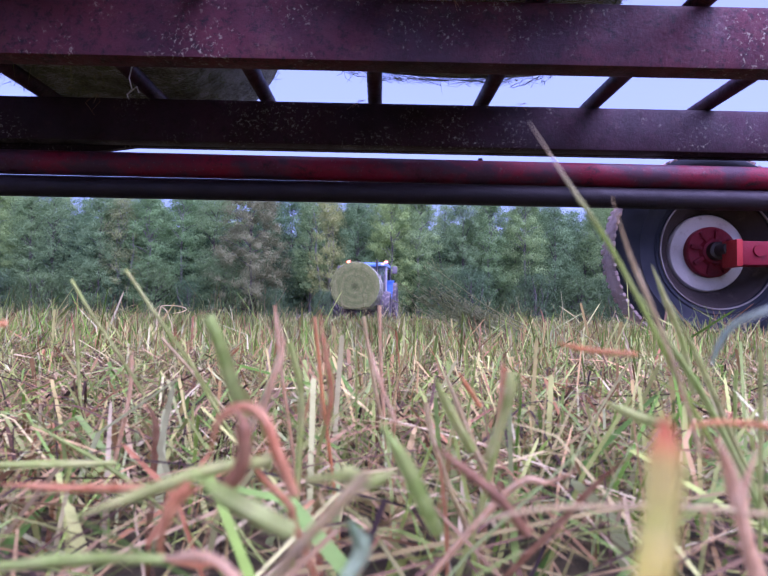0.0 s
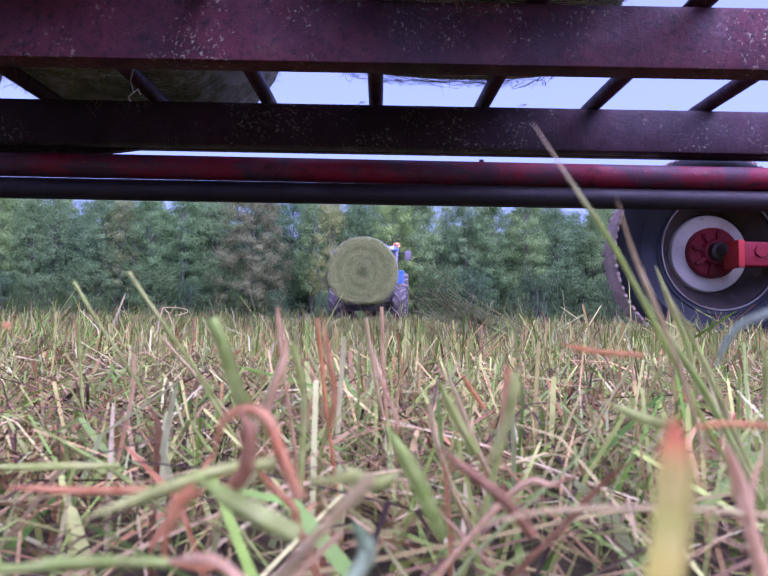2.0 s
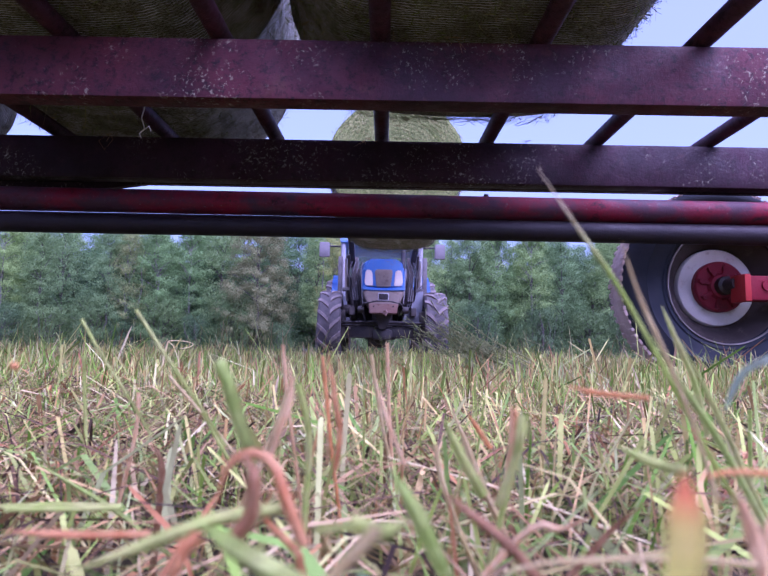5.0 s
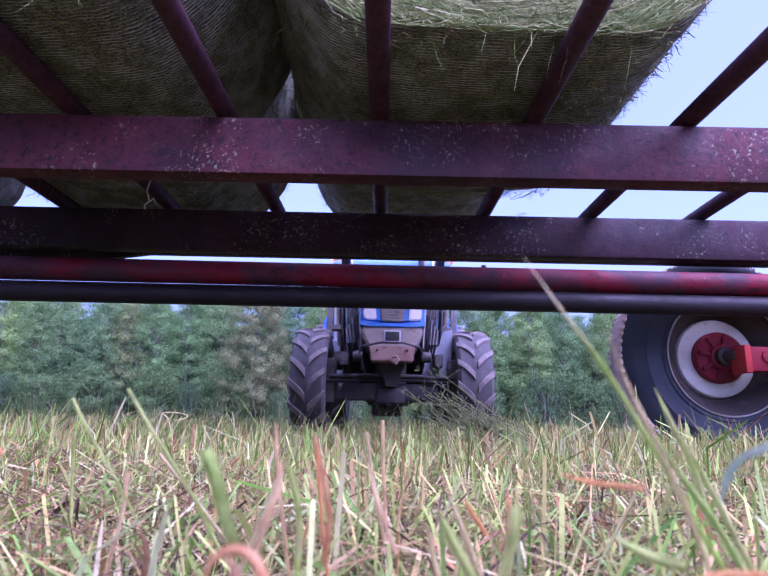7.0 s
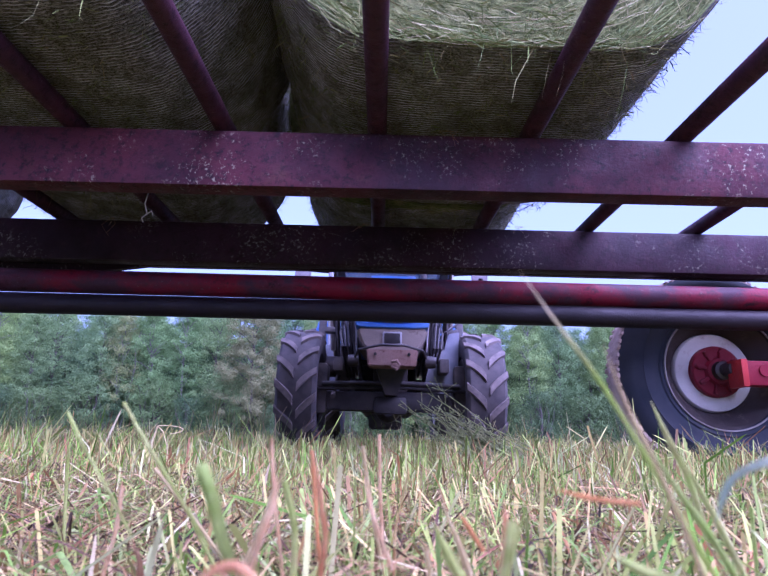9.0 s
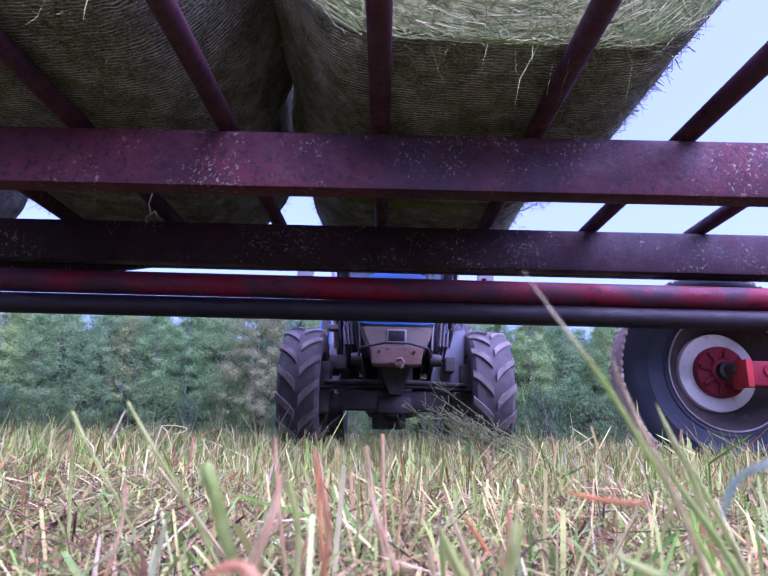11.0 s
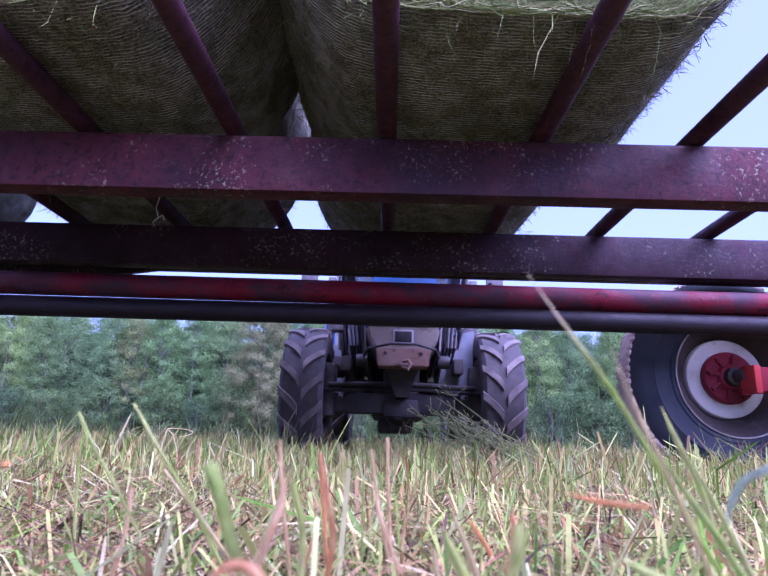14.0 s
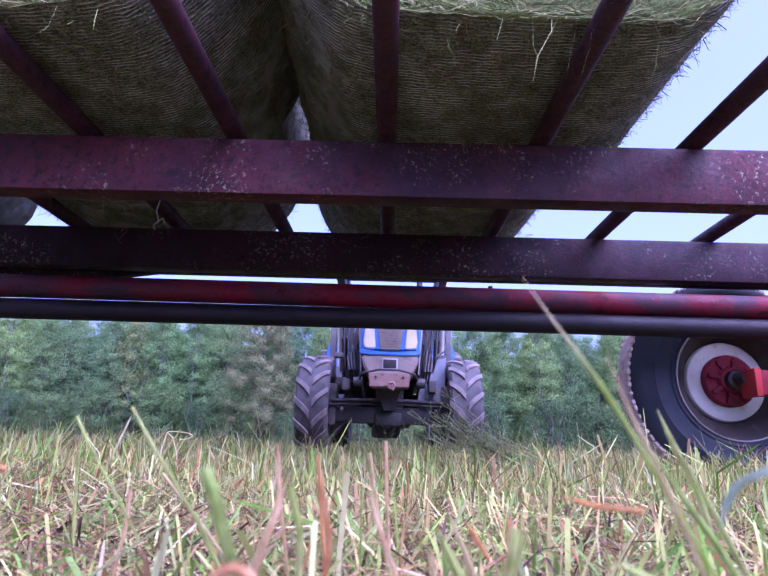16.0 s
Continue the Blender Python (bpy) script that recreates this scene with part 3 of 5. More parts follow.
def wood_edge():
    kinds = [
        tree(13.4, 2.7, 1.6, LEAF_MID, BIRCH, "tall green birch at the edge of the wood", n=29000),
        tree(12.9, 3.0, 1.2, LEAF_DARK, BARK, "tall dark green deciduous tree at the edge of the wood", n=32000),
        tree(12.6, 2.3, 2.6, LEAF_PALE, BIRCH, "slender birch with yellowing leaves at the wood edge", n=18000, stems=2),
        tree(13.2, 4.2, 0.8, LEAF_RUST, BARK, "broad tree with rusty brown leaves at the wood edge", 0.8, n=56000),
        tree(13.7, 2.0, 3.0, LEAF_DARK, BARK, "narrow dark tree at the edge of the wood", n=17000),
        tree(4.6, 2.4, 0.2, LEAF_SHRUB, BARK, "dark green bush at the foot of the wood", 0.6, n=12500, size=0.062, stems=3),
        tree(3.6, 2.2, 0.2, LEAF_SHRUB, BARK, "low dark willow bush at the foot of the wood", 0.6, n=12000, size=0.062, stems=3)]
    used = [False] * len(kinds)

    def place(k, x, y, turn, scale=1.0):
        m = pose(x, y, 0, 0, 0, turn)
        if not used[k]:
            used[k] = True
            kinds[k].matrix_basis = m
            kinds[k].scale = (scale,) * 3
        else:
            c = copy_thing(kinds[k], m)
            c.scale = (scale,) * 3

    front = [(-43, 1), (-39.5, 0), (-36, 1), (-33.2, 4), (-28.2, 1), (-26.2, 2), (-23.4, 0), (-20.2, 0), (-17.0, 1),
             (-12.6, 3), (-7.0, 4), (-5.2, 2), (-2.4, 1), (1.2, 0), (4.0, 0), (8.6, 1), (11.4, 0), (14.8, 0), (18.0, 1), (22.8, 1),
             (26.0, 0), (29.5, 1), (33.0, 0), (36.6, 1), (40.0, 0)]
    for x, k in front:
        place(k, x, (57.5 if k == 3 else 60) + rng.uniform(-1.0, 1.0), rng.uniform(0, 360), rng.uniform(0.93, 1.04))
    def thin(x, y):
        """Gaps in the tree line through which the sky shows."""
        return 0.9 if min(abs(x / y - g) for g in (-0.503, 0.105, 0.22, 0.338)) < 0.028 else 1.0

    for i in range(30):
        x, y = -50 + i * 3.4 + rng.uniform(-1, 1), 66 + rng.uniform(-1.5, 2)
        place((1, 4, 0, 1)[i % 4], x, y, rng.uniform(0, 360), rng.uniform(1.03, 1.12) * thin(x, y))
    for i in range(32):
        x, y = -56 + i * 3.6 + rng.uniform(-1, 1), 73 + rng.uniform(-1, 2)
        place(1, x, y, rng.uniform(0, 360), rng.uniform(1.02, 1.12) * thin(x, y))
    for i in range(26):
        x, y = -50 + i * 4.0 + rng.uniform(-1, 1), 63.5 + rng.uniform(-0.8, 0.8)
        place(5 + i % 2, x, y, rng.uniform(0, 360), rng.uniform(1.7, 2.1))
    for i in range(22):
        x, y = -54 + i * 5.0 + rng.uniform(-1, 1), 69.5 + rng.uniform(-0.8, 0.8)
        place(5, x, y, rng.uniform(0, 360), rng.uniform(2.1, 2.5))
    for i in range(24):
        place(5 + (rng.uniform() < 0.4), -44 + i * 3.8 + rng.uniform(-1.5, 1.5), 57.5 + rng.uniform(-1.2, 1.2), rng.uniform(0, 360), rng.uniform(0.45, 1.25))


wood_edge()


# ------------------------------------------------------------ the bale trailer
BAR_Z = 1.29
BAR_STEP, BAR_FIRST = 0.571, -0.04
WHEEL = (1.80, 3.1, 0.548)


def trailer():
    root = thing("bale_trailer", "worn maroon steel bale trailer with open cross bars", "trailer")
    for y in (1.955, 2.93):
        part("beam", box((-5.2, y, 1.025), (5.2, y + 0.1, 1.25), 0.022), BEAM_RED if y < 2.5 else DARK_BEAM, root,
             "flat-sided maroon box beam with pale lichen specks" if y < 2.5 else "dark box beam with pale lichen specks")
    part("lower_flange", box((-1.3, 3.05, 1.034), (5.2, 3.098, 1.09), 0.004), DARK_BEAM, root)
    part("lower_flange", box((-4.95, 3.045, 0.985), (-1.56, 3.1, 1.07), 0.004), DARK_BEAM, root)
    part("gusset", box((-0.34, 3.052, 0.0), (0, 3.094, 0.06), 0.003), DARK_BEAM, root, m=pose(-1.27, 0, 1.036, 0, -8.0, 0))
    bar = None
    BAR_SKEW = {-3: -1.0, -2: -0.6, -1: -0.9, 1: 1.3, 2: 1.2}     # bars welded a little askew
    for k in range(-8, 9):
        x = BAR_FIRST + BAR_STEP * k
        if bar is None:
            bar = part("cross_bar", tube([(0, -1.55, 0), (0, 1.24, 0)], 0.037, 16), BAR_PAINT, root, m=pose(x, 2.5, BAR_Z))
        else:
            b = bar.copy()
            scene.collection.objects.link(b)
            b.matrix_basis = pose(x, 2.5, BAR_Z, 0, 0, BAR_SKEW.get(k, 0.0))
    part("red_pipe", tube([(-5.2, 2.722, 0.864), (5.2, 3.008, 0.905)], 0.0585, 24), PIPE_RED, root, "red painted chassis pipe")
    part("dark_pipe", tube([(-5.2, 2.722, 0.7472), (5.2, 3.008, 0.7958)], 0.0515, 24), DARK_PIPE, root, "nearly black chassis pipe")
    part("bolt", tube([(0.49, 2.878, 0.935), (0.49, 2.878, 0.956)], 0.012, 8), STEEL, root)
    # wheel
    wx, wy, wz = WHEEL
    tw, R = 0.25, 0.545
    tyre = lathe([(0.3, 0.02), (0.315, 0.0), (0.33, -0.006), (0.338, -0.012), (0.346, -0.006), (0.37, -0.012), (0.42, -0.014), (0.428, -0.02), (0.436, -0.014), (0.475, 0.0), (0.512, 0.022), (0.535, 0.05)], 72)
    wheel = part("wheel", tyre, RUBBER, root, "dark wide trailer tyre", pose(wx, wy, wz))
    tread = lathe([(0.535, 0.05), (0.541, 0.065), (R, 0.09), (R, tw - 0.09), (0.541, tw - 0.06), (0.515, tw - 0.01), (0.31, tw)], 72)
    for i in range(84):
        for s in (0, 1, 2):
            a = 2 * math.pi * (i + 0.5 * (s % 2) + rng.uniform(-0.2, 0.2)) / 84
            w = rng.uniform(0.008, 0.015)
            add_box(tread, (-w, 0.045 + 0.058 * s, R - 0.025), (w, 0.095 + 0.058 * s, R + rng.uniform(-0.004, 0.004)), 0.004, Matrix.Rotation(a, 4, "Y"))
    part("tread", tread, MUDDY, wheel, "brown mud-caked tyre tread")
    rim = lathe([(0.31, -0.006), (0.314, 0.012), (0.3, 0.014), (0.284, 0.03), (0.255, 0.06), (0.23, 0.1), (0.21, 0.14), (0.2, 0.15)], 64)
    part("rim", rim, RIM_SHADED, wheel, "muddy wheel rim darkened for the dish's shade")
    part("rim_lip", lathe([(0.307, -0.004), (0.309, -0.011), (0.315, -0.01), (0.316, 0.006)], 64), RIM_EDGE, wheel, "pale worn rim edge")
    disc = lathe([(0.214, 0.14), (0.212, 0.108), (0.206, 0.1), (0.12, 0.095), (0.02, 0.095), (0.0, 0.095)], 64)
    part("disc", disc, RIM_WHITE, wheel, "dusty white wheel disc")
    hub = lathe([(0.138, 0.095), (0.138, 0.062), (0.13, 0.054), (0.076, 0.05), (0.064, 0.03), (0.045, 0.026), (0.0, 0.026)], 48)
    for i in range(8):
        add_box(hub, (-0.011, 0.036, 0.05), (0.011, 0.06, 0.124), 0.004, Matrix.Rotation(2 * math.pi * (i + 0.3) / 8, 4, "Y"))
    for i in range(8):
        a = 2 * math.pi * (i + 0.8) / 8
        add_tube(hub, [(math.cos(a) * 0.104, 0.058, math.sin(a) * 0.104), (math.cos(a) * 0.104, 0.036, math.sin(a) * 0.104)], 0.009, 6)
    part("hub", hub, HUB_RED, wheel, "red wheel hub with ribs and bolts")
    part("axle_stub", lathe([(0.0, -0.1), (0.03, -0.1), (0.034, -0.02), (0.048, -0.01), (0.05, 0.03)], 24), STEEL, wheel, "dark greasy axle stub")
    arm = box((wx + 0.012, 2.92, 0.456), (wx + 1.6, 3.03, 0.578), 0.008)
    add_tube(arm, [(wx + 0.1, 2.925, 0.53), (wx + 0.1, 2.91, 0.53)], 0.03, 20)
    part("bogie_beam", arm, HUB_RED, root, "red walking beam of the bogie")
    part("end_plate", box((wx - 0.016, 2.912, 0.448), (wx + 0.016, 3.04, 0.586), 0.005), CAP_RED, root, "orange-red end plate")
    for x in (wx + 1.3,):
        part("bracket", box((x - 0.09, 2.93, 0.55), (x + 0.09, 3.02, 1.03), 0.01), BEAM_RED, root)
    return root


trailer()


# ------------------------------------------------------------ hay bales
def bale_body(R, L, flat, seed):
    """A round bale lying along Y, with a pressed underside and lumpy ends."""
    bm = bmesh.new()
    A, rings = 112, []
    ends = [(0.0, -0.5), (0.12, -0.5), (0.25, -0.5), (0.4, -0.5), (0.55, -0.5), (0.7, -0.5), (0.83, -0.5), (0.93, -0.497), (0.985, -0.482), (1.0, -0.455)]
    prof = ends + [(1.0, -0.455 + 0.91 * k / 18) for k in range(1, 18)] + [(r, -h) for r, h in reversed(ends)]
    for j, (r, h) in enumerate(prof):
        ring = []
        for k in range(A):
            a = 2 * math.pi * k / A
            lump = 1 + 0.012 * noise.noise((math.cos(a) * 2.2, h * 6 + seed, math.sin(a) * 2.2)) + 0.006 * noise.noise((math.cos(a) * 9, h * 14 + seed, math.sin(a) * 9))
            x, z, y = math.cos(a) * R * r * lump, math.sin(a) * R * r * lump, h * L
            if r < 0.99 and 0 < j < len(prof) - 1:
                y += 0.014 * noise.noise((x * 7, seed, z * 7)) + 0.01 * math.sin(r * 30 + a) * (1 - r)
            lo = -(R - flat)
            if z < lo + 0.1:
                z = lo + 0.1 - 0.1 * (1 - math.exp(-(lo + 0.1 - z) / 0.1))
            ring.append(bm.verts.new((x, y, z)))
        rings.append(ring)
    n_end = len(ends) - 2
    for j, (r0, r1) in enumerate(zip(rings, rings[1:])):
        end = j < n_end or j >= len(rings) - 1 - n_end
        for k in range(A):
            f = bm.faces.new((r0[k], r0[(k + 1) % A], r1[(k + 1) % A], r1[k]))
            f.material_index = 1 if end else 0
    bmesh.ops.remove_doubles(bm, verts=bm.verts, dist=1e-5)
    bmesh.ops.recalc_face_normals(bm, faces=bm.faces)
    return bm


def stalks(R, L, flat, n, hang):
    """Loose stalks: fuzz on the side, a mat on the ends, some hanging over the lower front edge."""
    a = rng.uniform(0, 2 * math.pi, n)
    y = rng.uniform(-0.5, 0.5, n) * L
    lo = -(R - flat)
    b = np.stack([np.cos(a) * R, y, np.maximum(np.sin(a) * R, lo)], 1)
    out = np.stack([np.cos(a), np.zeros(n), np.sin(a)], 1)
    t = b + out * (rng.uniform(0.0, 1.0, n) ** 2 * 0.03)[:, None] + rng.normal(0, 0.018, (n, 3))
    # ends
    m = n * 2
    r = R * np.sqrt(rng.uniform(0, 1, m)) * 0.99
    e = rng.uniform(0, 2 * math.pi, m)
    s = np.where(rng.uniform(0, 1, m) < 0.6, -1.0, 1.0)
    eb = np.stack([np.cos(e) * r, s * (L / 2 + 0.004), np.maximum(np.sin(e) * r, lo + 0.01)], 1)
    tang = np.stack([-np.sin(e), np.zeros(m), np.cos(e)], 1)
    et = eb + tang * rng.normal(0, 0.09, m)[:, None] + np.stack([rng.normal(0, 0.02, m), s * rng.uniform(0.0, 0.035, m), rng.normal(0, 0.02, m)], 1)
    et[:, 2] = np.maximum(et[:, 2], lo - 0.01)
    # hanging
    hx = np.clip(rng.normal(0.0, 0.22, hang), -0.4, 0.4)
    hb = np.stack([hx, -L / 2 + rng.uniform(-0.02, 0.06, hang), np.full(hang, lo + 0.01)], 1)
    ht = hb + np.stack([rng.normal(0, 0.05, hang), rng.normal(0, 0.04, hang), -rng.uniform(0.02, 0.2, hang)], 1)
    et[:, 2] = np.where(np.abs(et[:, 0]) < R, et[:, 2], eb[:, 2])
    base, tip = np.concatenate([b, eb, hb]), np.concatenate([t, et, ht])
    q = len(base)
    side = rng.normal(0, 1, (q, 3))
    side /= np.linalg.norm(side, axis=1)[:, None]
    return strips("loose_hay", base, tip, 0.0026 * rng.lognormal(0, 0.3, q), side, 2, rng.normal(0, 0.008, (q, 3)), HAY_STALK)


def bale(R, L, flat, x, y, z, label, n=1500, hang=14, turn=0.0):
    root = thing("hay_bale", label, "hay bale", pose(x, y, z, 0, 0, turn), "round hay bales")
    part("bale_body", bale_body(R, L, flat, rng.uniform(0, 50)), [HAY_SIDE, HAY_END], root)
    s = new("loose_hay", stalks(R, L, flat, n, hang))
    s.parent = root
    tagged(s, kind="stuff")
    return root


BED = BAR_Z + 0.033
NEAR_Z = BED + 0.718
ON_BED = "round net-wrapped hay bale resting on the trailer bars"
near_bale = bale(0.85, 1.30, 0.14, 0.345, 2.2, NEAR_Z, "round hay bale with a frayed green end lying on the trailer", 8000, 32)
# the last two lie out of view, added to shade the left of the bed
for bx, by, br in ((-1.25, 1.98, 0.8), (-1.49, 3.24, 0.89), (-2.92, 2.14, 0.8), (-3.33, 3.42, 0.74), (-4.55, 2.1, 0.8), (-4.75, 3.36, 0.78)):
    bale(br, 1.19, 0.07, bx, by, BED + br - 0.07, ON_BED, 3500, 6, 1.5 if by > 3 else -1.0)
carried_bale = bale(0.75, 1.18, 0.09, -0.68, 18.1, 1.11, "round hay bale carried on the tractor's front loader", 4000, 4)


# ------------------------------------------------------------ the tractor
def chevron_tyre(R, W, name, parent, m, lugs):
    side = lathe([(R * 0.56, -W * 0.36), (R * 0.62, -W * 0.46), (R * 0.8, -W * 0.5), (R * 0.9, -W * 0.47), (R * 0.945, -W * 0.4),
                  (R * 0.955, -W * 0.2), (R * 0.96, 0), (R * 0.955, W * 0.2), (R * 0.945, W * 0.4), (R * 0.9, W * 0.47), (R * 0.8, W * 0.5),
                  (R * 0.62, W * 0.46), (R * 0.56, W * 0.36)], 56, "X")
    tyre = part(name, side, DUSTY_RUBBER, parent, "black tractor tyre with chevron lugs", m)
    lug = bmesh.new()
    for i in range(lugs):
        for s in (-1, 1):
            a = 2 * math.pi * (i + (0.5 if s > 0 else 0)) / lugs
            n = 5
            prev = None
            for k in range(n + 1):
                u = k / n
                x = s * (0.04 + u * 0.45) * W
                ang = a - (u ** 0.8) * 0.28
                top = R * (1.0 - 0.05 * u ** 3)
                low = R * 0.91
                hw = 0.034 - 0.006 * u
                ring = []
                for rr, da in ((low, -hw * 1.5), (top, -hw), (top, hw), (low, hw * 1.5)):
                    t = ang + da / R
                    ring.append(lug.verts.new((x, -math.sin(t) * rr, math.cos(t) * rr)))
                if prev:
                    for q in range(3):
                        lug.faces.new((prev[q], prev[q + 1], ring[q + 1], ring[q]))
                else:
                    lug.faces.new(ring)
                prev = ring
            lug.faces.new(prev[::-1])
    bmesh.ops.recalc_face_normals(lug, faces=lug.faces)
    tagged(part("tread", lug, LUG, tyre, "dusty raised tyre lugs", smooth=False), kind="stuff")
    return tyre


tractor = thing("tractor", "blue farm tractor with a front loader and dusty nose", "tractor", pose(0, 20, 0))
FRONT_R, REAR_R, REAR_Y = 0.552, 0.78, 2.35
front_wheels, rear_wheels, beacon_rotors = [], [], []


def tractor_parts():
    T = tractor
    for s in (-1, 1):
        w = chevron_tyre(FRONT_R, 0.345, "front_wheel", T, pose(s * 0.785, 0, FRONT_R), 15)
        part("rim", lathe([(0.32, -0.15), (0.3, -0.12), (0.22, -0.03), (0.12, 0.02), (0.1, 0.1), (0.0, 0.1)], 40, "X"), RIM_WHITE, w)
        front_wheels.append((w, s * 0.785))
        r = chevron_tyre(REAR_R, 0.46, "rear_wheel", T, pose(s * 0.8, REAR_Y, REAR_R), 20)
        part("rim", lathe([(0.44, -0.2), (0.4, -0.15), (0.3, -0.05), (0.15, 0.0), (0.0, 0.0)], 40, "X"), RIM_WHITE, r)
        rear_wheels.append((r, s * 0.8))
        fd = bmesh.new()
        ring = [(math.cos(radians(a)), math.sin(radians(a))) for a in range(8, 175, 12)]
        vs = [[fd.verts.new((s * x, REAR_Y - c * (REAR_R + 0.08), REAR_R + v * (REAR_R + 0.08))) for x in (0.56, 0.9)] for c, v in ring]
        for a, b in zip(vs, vs[1:]):
            fd.faces.new((a[0], a[1], b[1], b[0]))
        bmesh.ops.solidify(fd, geom=fd.faces[:], thickness=0.03)
        part("fender", fd, BLUE, T, "blue rear fender")
        # front wheel knuckle
        kn = box((s * 0.56 if s > 0 else -0.7, -0.12, 0.36), (0.7 if s > 0 else -0.56, 0.14, 0.8), 0.03)
        part("hub_housing", kn, SOOT, T)
        # loader post beside the hood
        post = box((s * 0.46 - 0.055, 0.72, 0.62), (s * 0.46 + 0.055, 0.9, 1.75), 0.012)
        add_box(post, (s * 0.46 - 0.04, -0.25, 0.72), (s * 0.46 + 0.04, 0.75, 0.84), 0.01)
        add_tube(post, [(s * 0.47, 0.5, 0.9), (s * 0.5, -0.2, 0.5)], 0.022, 8)
        part("loader_post", post, SOOT, T, "dusty dark loader mounting post")
        ram = tube([(s * 0.53, 0.6, 0.8), (s * 0.53, 0.15, 1.35)], 0.035, 10)
        add_tube(ram, [(s * 0.53, 0.15, 1.35), (s * 0.53, -0.1, 1.65)], 0.02, 10)
        part("hydraulic_ram", ram, STEEL, T)
        hose = bmesh.new()
        for q in range(3):
            x = s * (0.36 + 0.03 * q)
            add_tube(hose, [(x, 0.5, 1.4), (x + s * 0.05, 0.0, 1.2 - 0.05 * q), (x + s * 0.02, -0.12, 0.95), (x - s * 0.03, 0.1, 0.7)], 0.012, 6)
        part("hydraulic_hose", hose, BLACK, T, "black hydraulic hoses")
        # mirrors, lamps
        part("mirror_arm", tube([(s * 0.7, 1.25, 2.02), (s * 1.0, 1.1, 2.0)], 0.016, 6), BLACK, T)
        part("mirror", box((s * 1.0 - 0.09, 1.06, 1.8), (s * 1.0 + 0.09, 1.12, 2.06), 0.02), WHITE, T, "dusty grey mirror housing")
        part("work_lamp", box((s * 0.55 - 0.06, 1.075, 2.09), (s * 0.55 + 0.06, 1.125, 2.17), 0.015), LAMP_GLASS, T, "unlit cab work lamp")
        # cab pillars and steps
        part("cab_pillar", tube([(s * 0.66, 1.3, 1.1), (s * 0.68, 1.22, 2.09)], 0.045, 8), SILVER, T, "dusty pale cab pillar")
        part("rear_pillar", tube([(s * 0.7, 2.6, 1.4), (s * 0.7, 2.55, 2.09)], 0.045, 8), BLACK, T)
        part("side_tank", box((s * 0.55 - 0.17, 0.75, 0.52), (s * 0.55 + 0.17, 1.5, 1.1), 0.04), TANK, T, "dusty grey-blue side tank")
    for x in (-0.68, 0.68):
        dome = part("beacon", lathe_up([(0.09, 0.0), (0.09, 0.02), (0.082, 0.09), (0.06, 0.12), (0.0, 0.13)], 20), AMBER, T, "amber warning beacon", pose(x, 1.2, 2.16))
        rotor = bmesh.new()
        ends = [[rotor.verts.new((math.sin(a) * r, -math.cos(a) * r, z)) for a in [radians(-80 + 20 * k) for k in range(9)]] for r, z in ((0.066, 0.012), (0.066, 0.085), (0.05, 0.085), (0.05, 0.012))]
        for q in range(4):
            for k in range(8):
                rotor.faces.new((ends[q][k], ends[q][k + 1], ends[(q + 1) % 4][k + 1], ends[(q + 1) % 4][k])).material_index = min(q, 1)
        beacon_rotors.append(part("rotating_lamp", rotor, [BEACON, BLACK], dome, "lit orange rotating lamp"))
    # axle with cranked beam
    ax = box((-0.62, -0.09, 0.39), (0.62, 0.09, 0.56), 0.03)
    add_box(ax, (-0.15, -0.14, 0.36), (0.15, 0.14, 0.52), 0.05)
    add_tube(ax, [(-0.66, -0.13, 0.57), (-0.2, -0.15, 0.59), (0.2, -0.15, 0.59), (0.66, -0.13, 0.57)], 0.018, 8)
    part("front_axle", ax, BLACK, T, "dirty dark front axle")
    for s in (-1, 1):
        part("tie_rod", tube([(s * 0.08, 0.14, 0.43), (s * 0.34, 0.17, 0.41), (s * 0.6, 0.16, 0.45)], 0.015, 8), STEEL, T, "greasy steering tie rod")
    part("drive_shaft", tube([(-0.04, 0.12, 0.4), (-0.05, 0.7, 0.42), (-0.05, 1.4, 0.5)], 0.035, 10), STEEL, T)
    part("axle_casing", lathe([(0.0, -0.14), (0.06, -0.13), (0.1, -0.08), (0.115, 0.0), (0.1, 0.08), (0.06, 0.13), (0.0, 0.14)], 20), BLACK, T, "black differential casing", pose(-0.02, 0.02, 0.405))
    under = box((-0.16, 0.1, 0.56), (0.16, 2.6, 0.82), 0.04)
    add_box(under, (-0.3, 1.2, 0.42), (0.3, 2.6, 0.95), 0.05)
    add_box(under, (-0.75, 2.2, 0.62), (0.75, 2.5, 0.9), 0.06)
    part("transmission", under, SOOT, T)
    wedge = bmesh.new()
    v = [wedge.verts.new(p) for p in ((-0.13, -0.3, 0.74), (0.13, -0.3, 0.74), (0.05, -0.24, 0.52), (-0.05, -0.24, 0.52),
                                      (-0.13, -0.05, 0.74), (0.13, -0.05, 0.74), (0.05, -0.05, 0.52), (-0.05, -0.05, 0.52))]
    for f in ((0, 1, 2, 3), (4, 7, 6, 5), (0, 4, 5, 1), (3, 2, 6, 7), (0, 3, 7, 4), (1, 5, 6, 2)):
        wedge.faces.new([v[i] for i in f])
    part("front_support", wedge, BLACK, T)
    # weight carrier plate with hook
    pl = prism([(-0.2, 0.735), (0.2, 0.735), (0.215, 0.875), (-0.215, 0.875)], -0.5, -0.3, 1.0, 0.01)
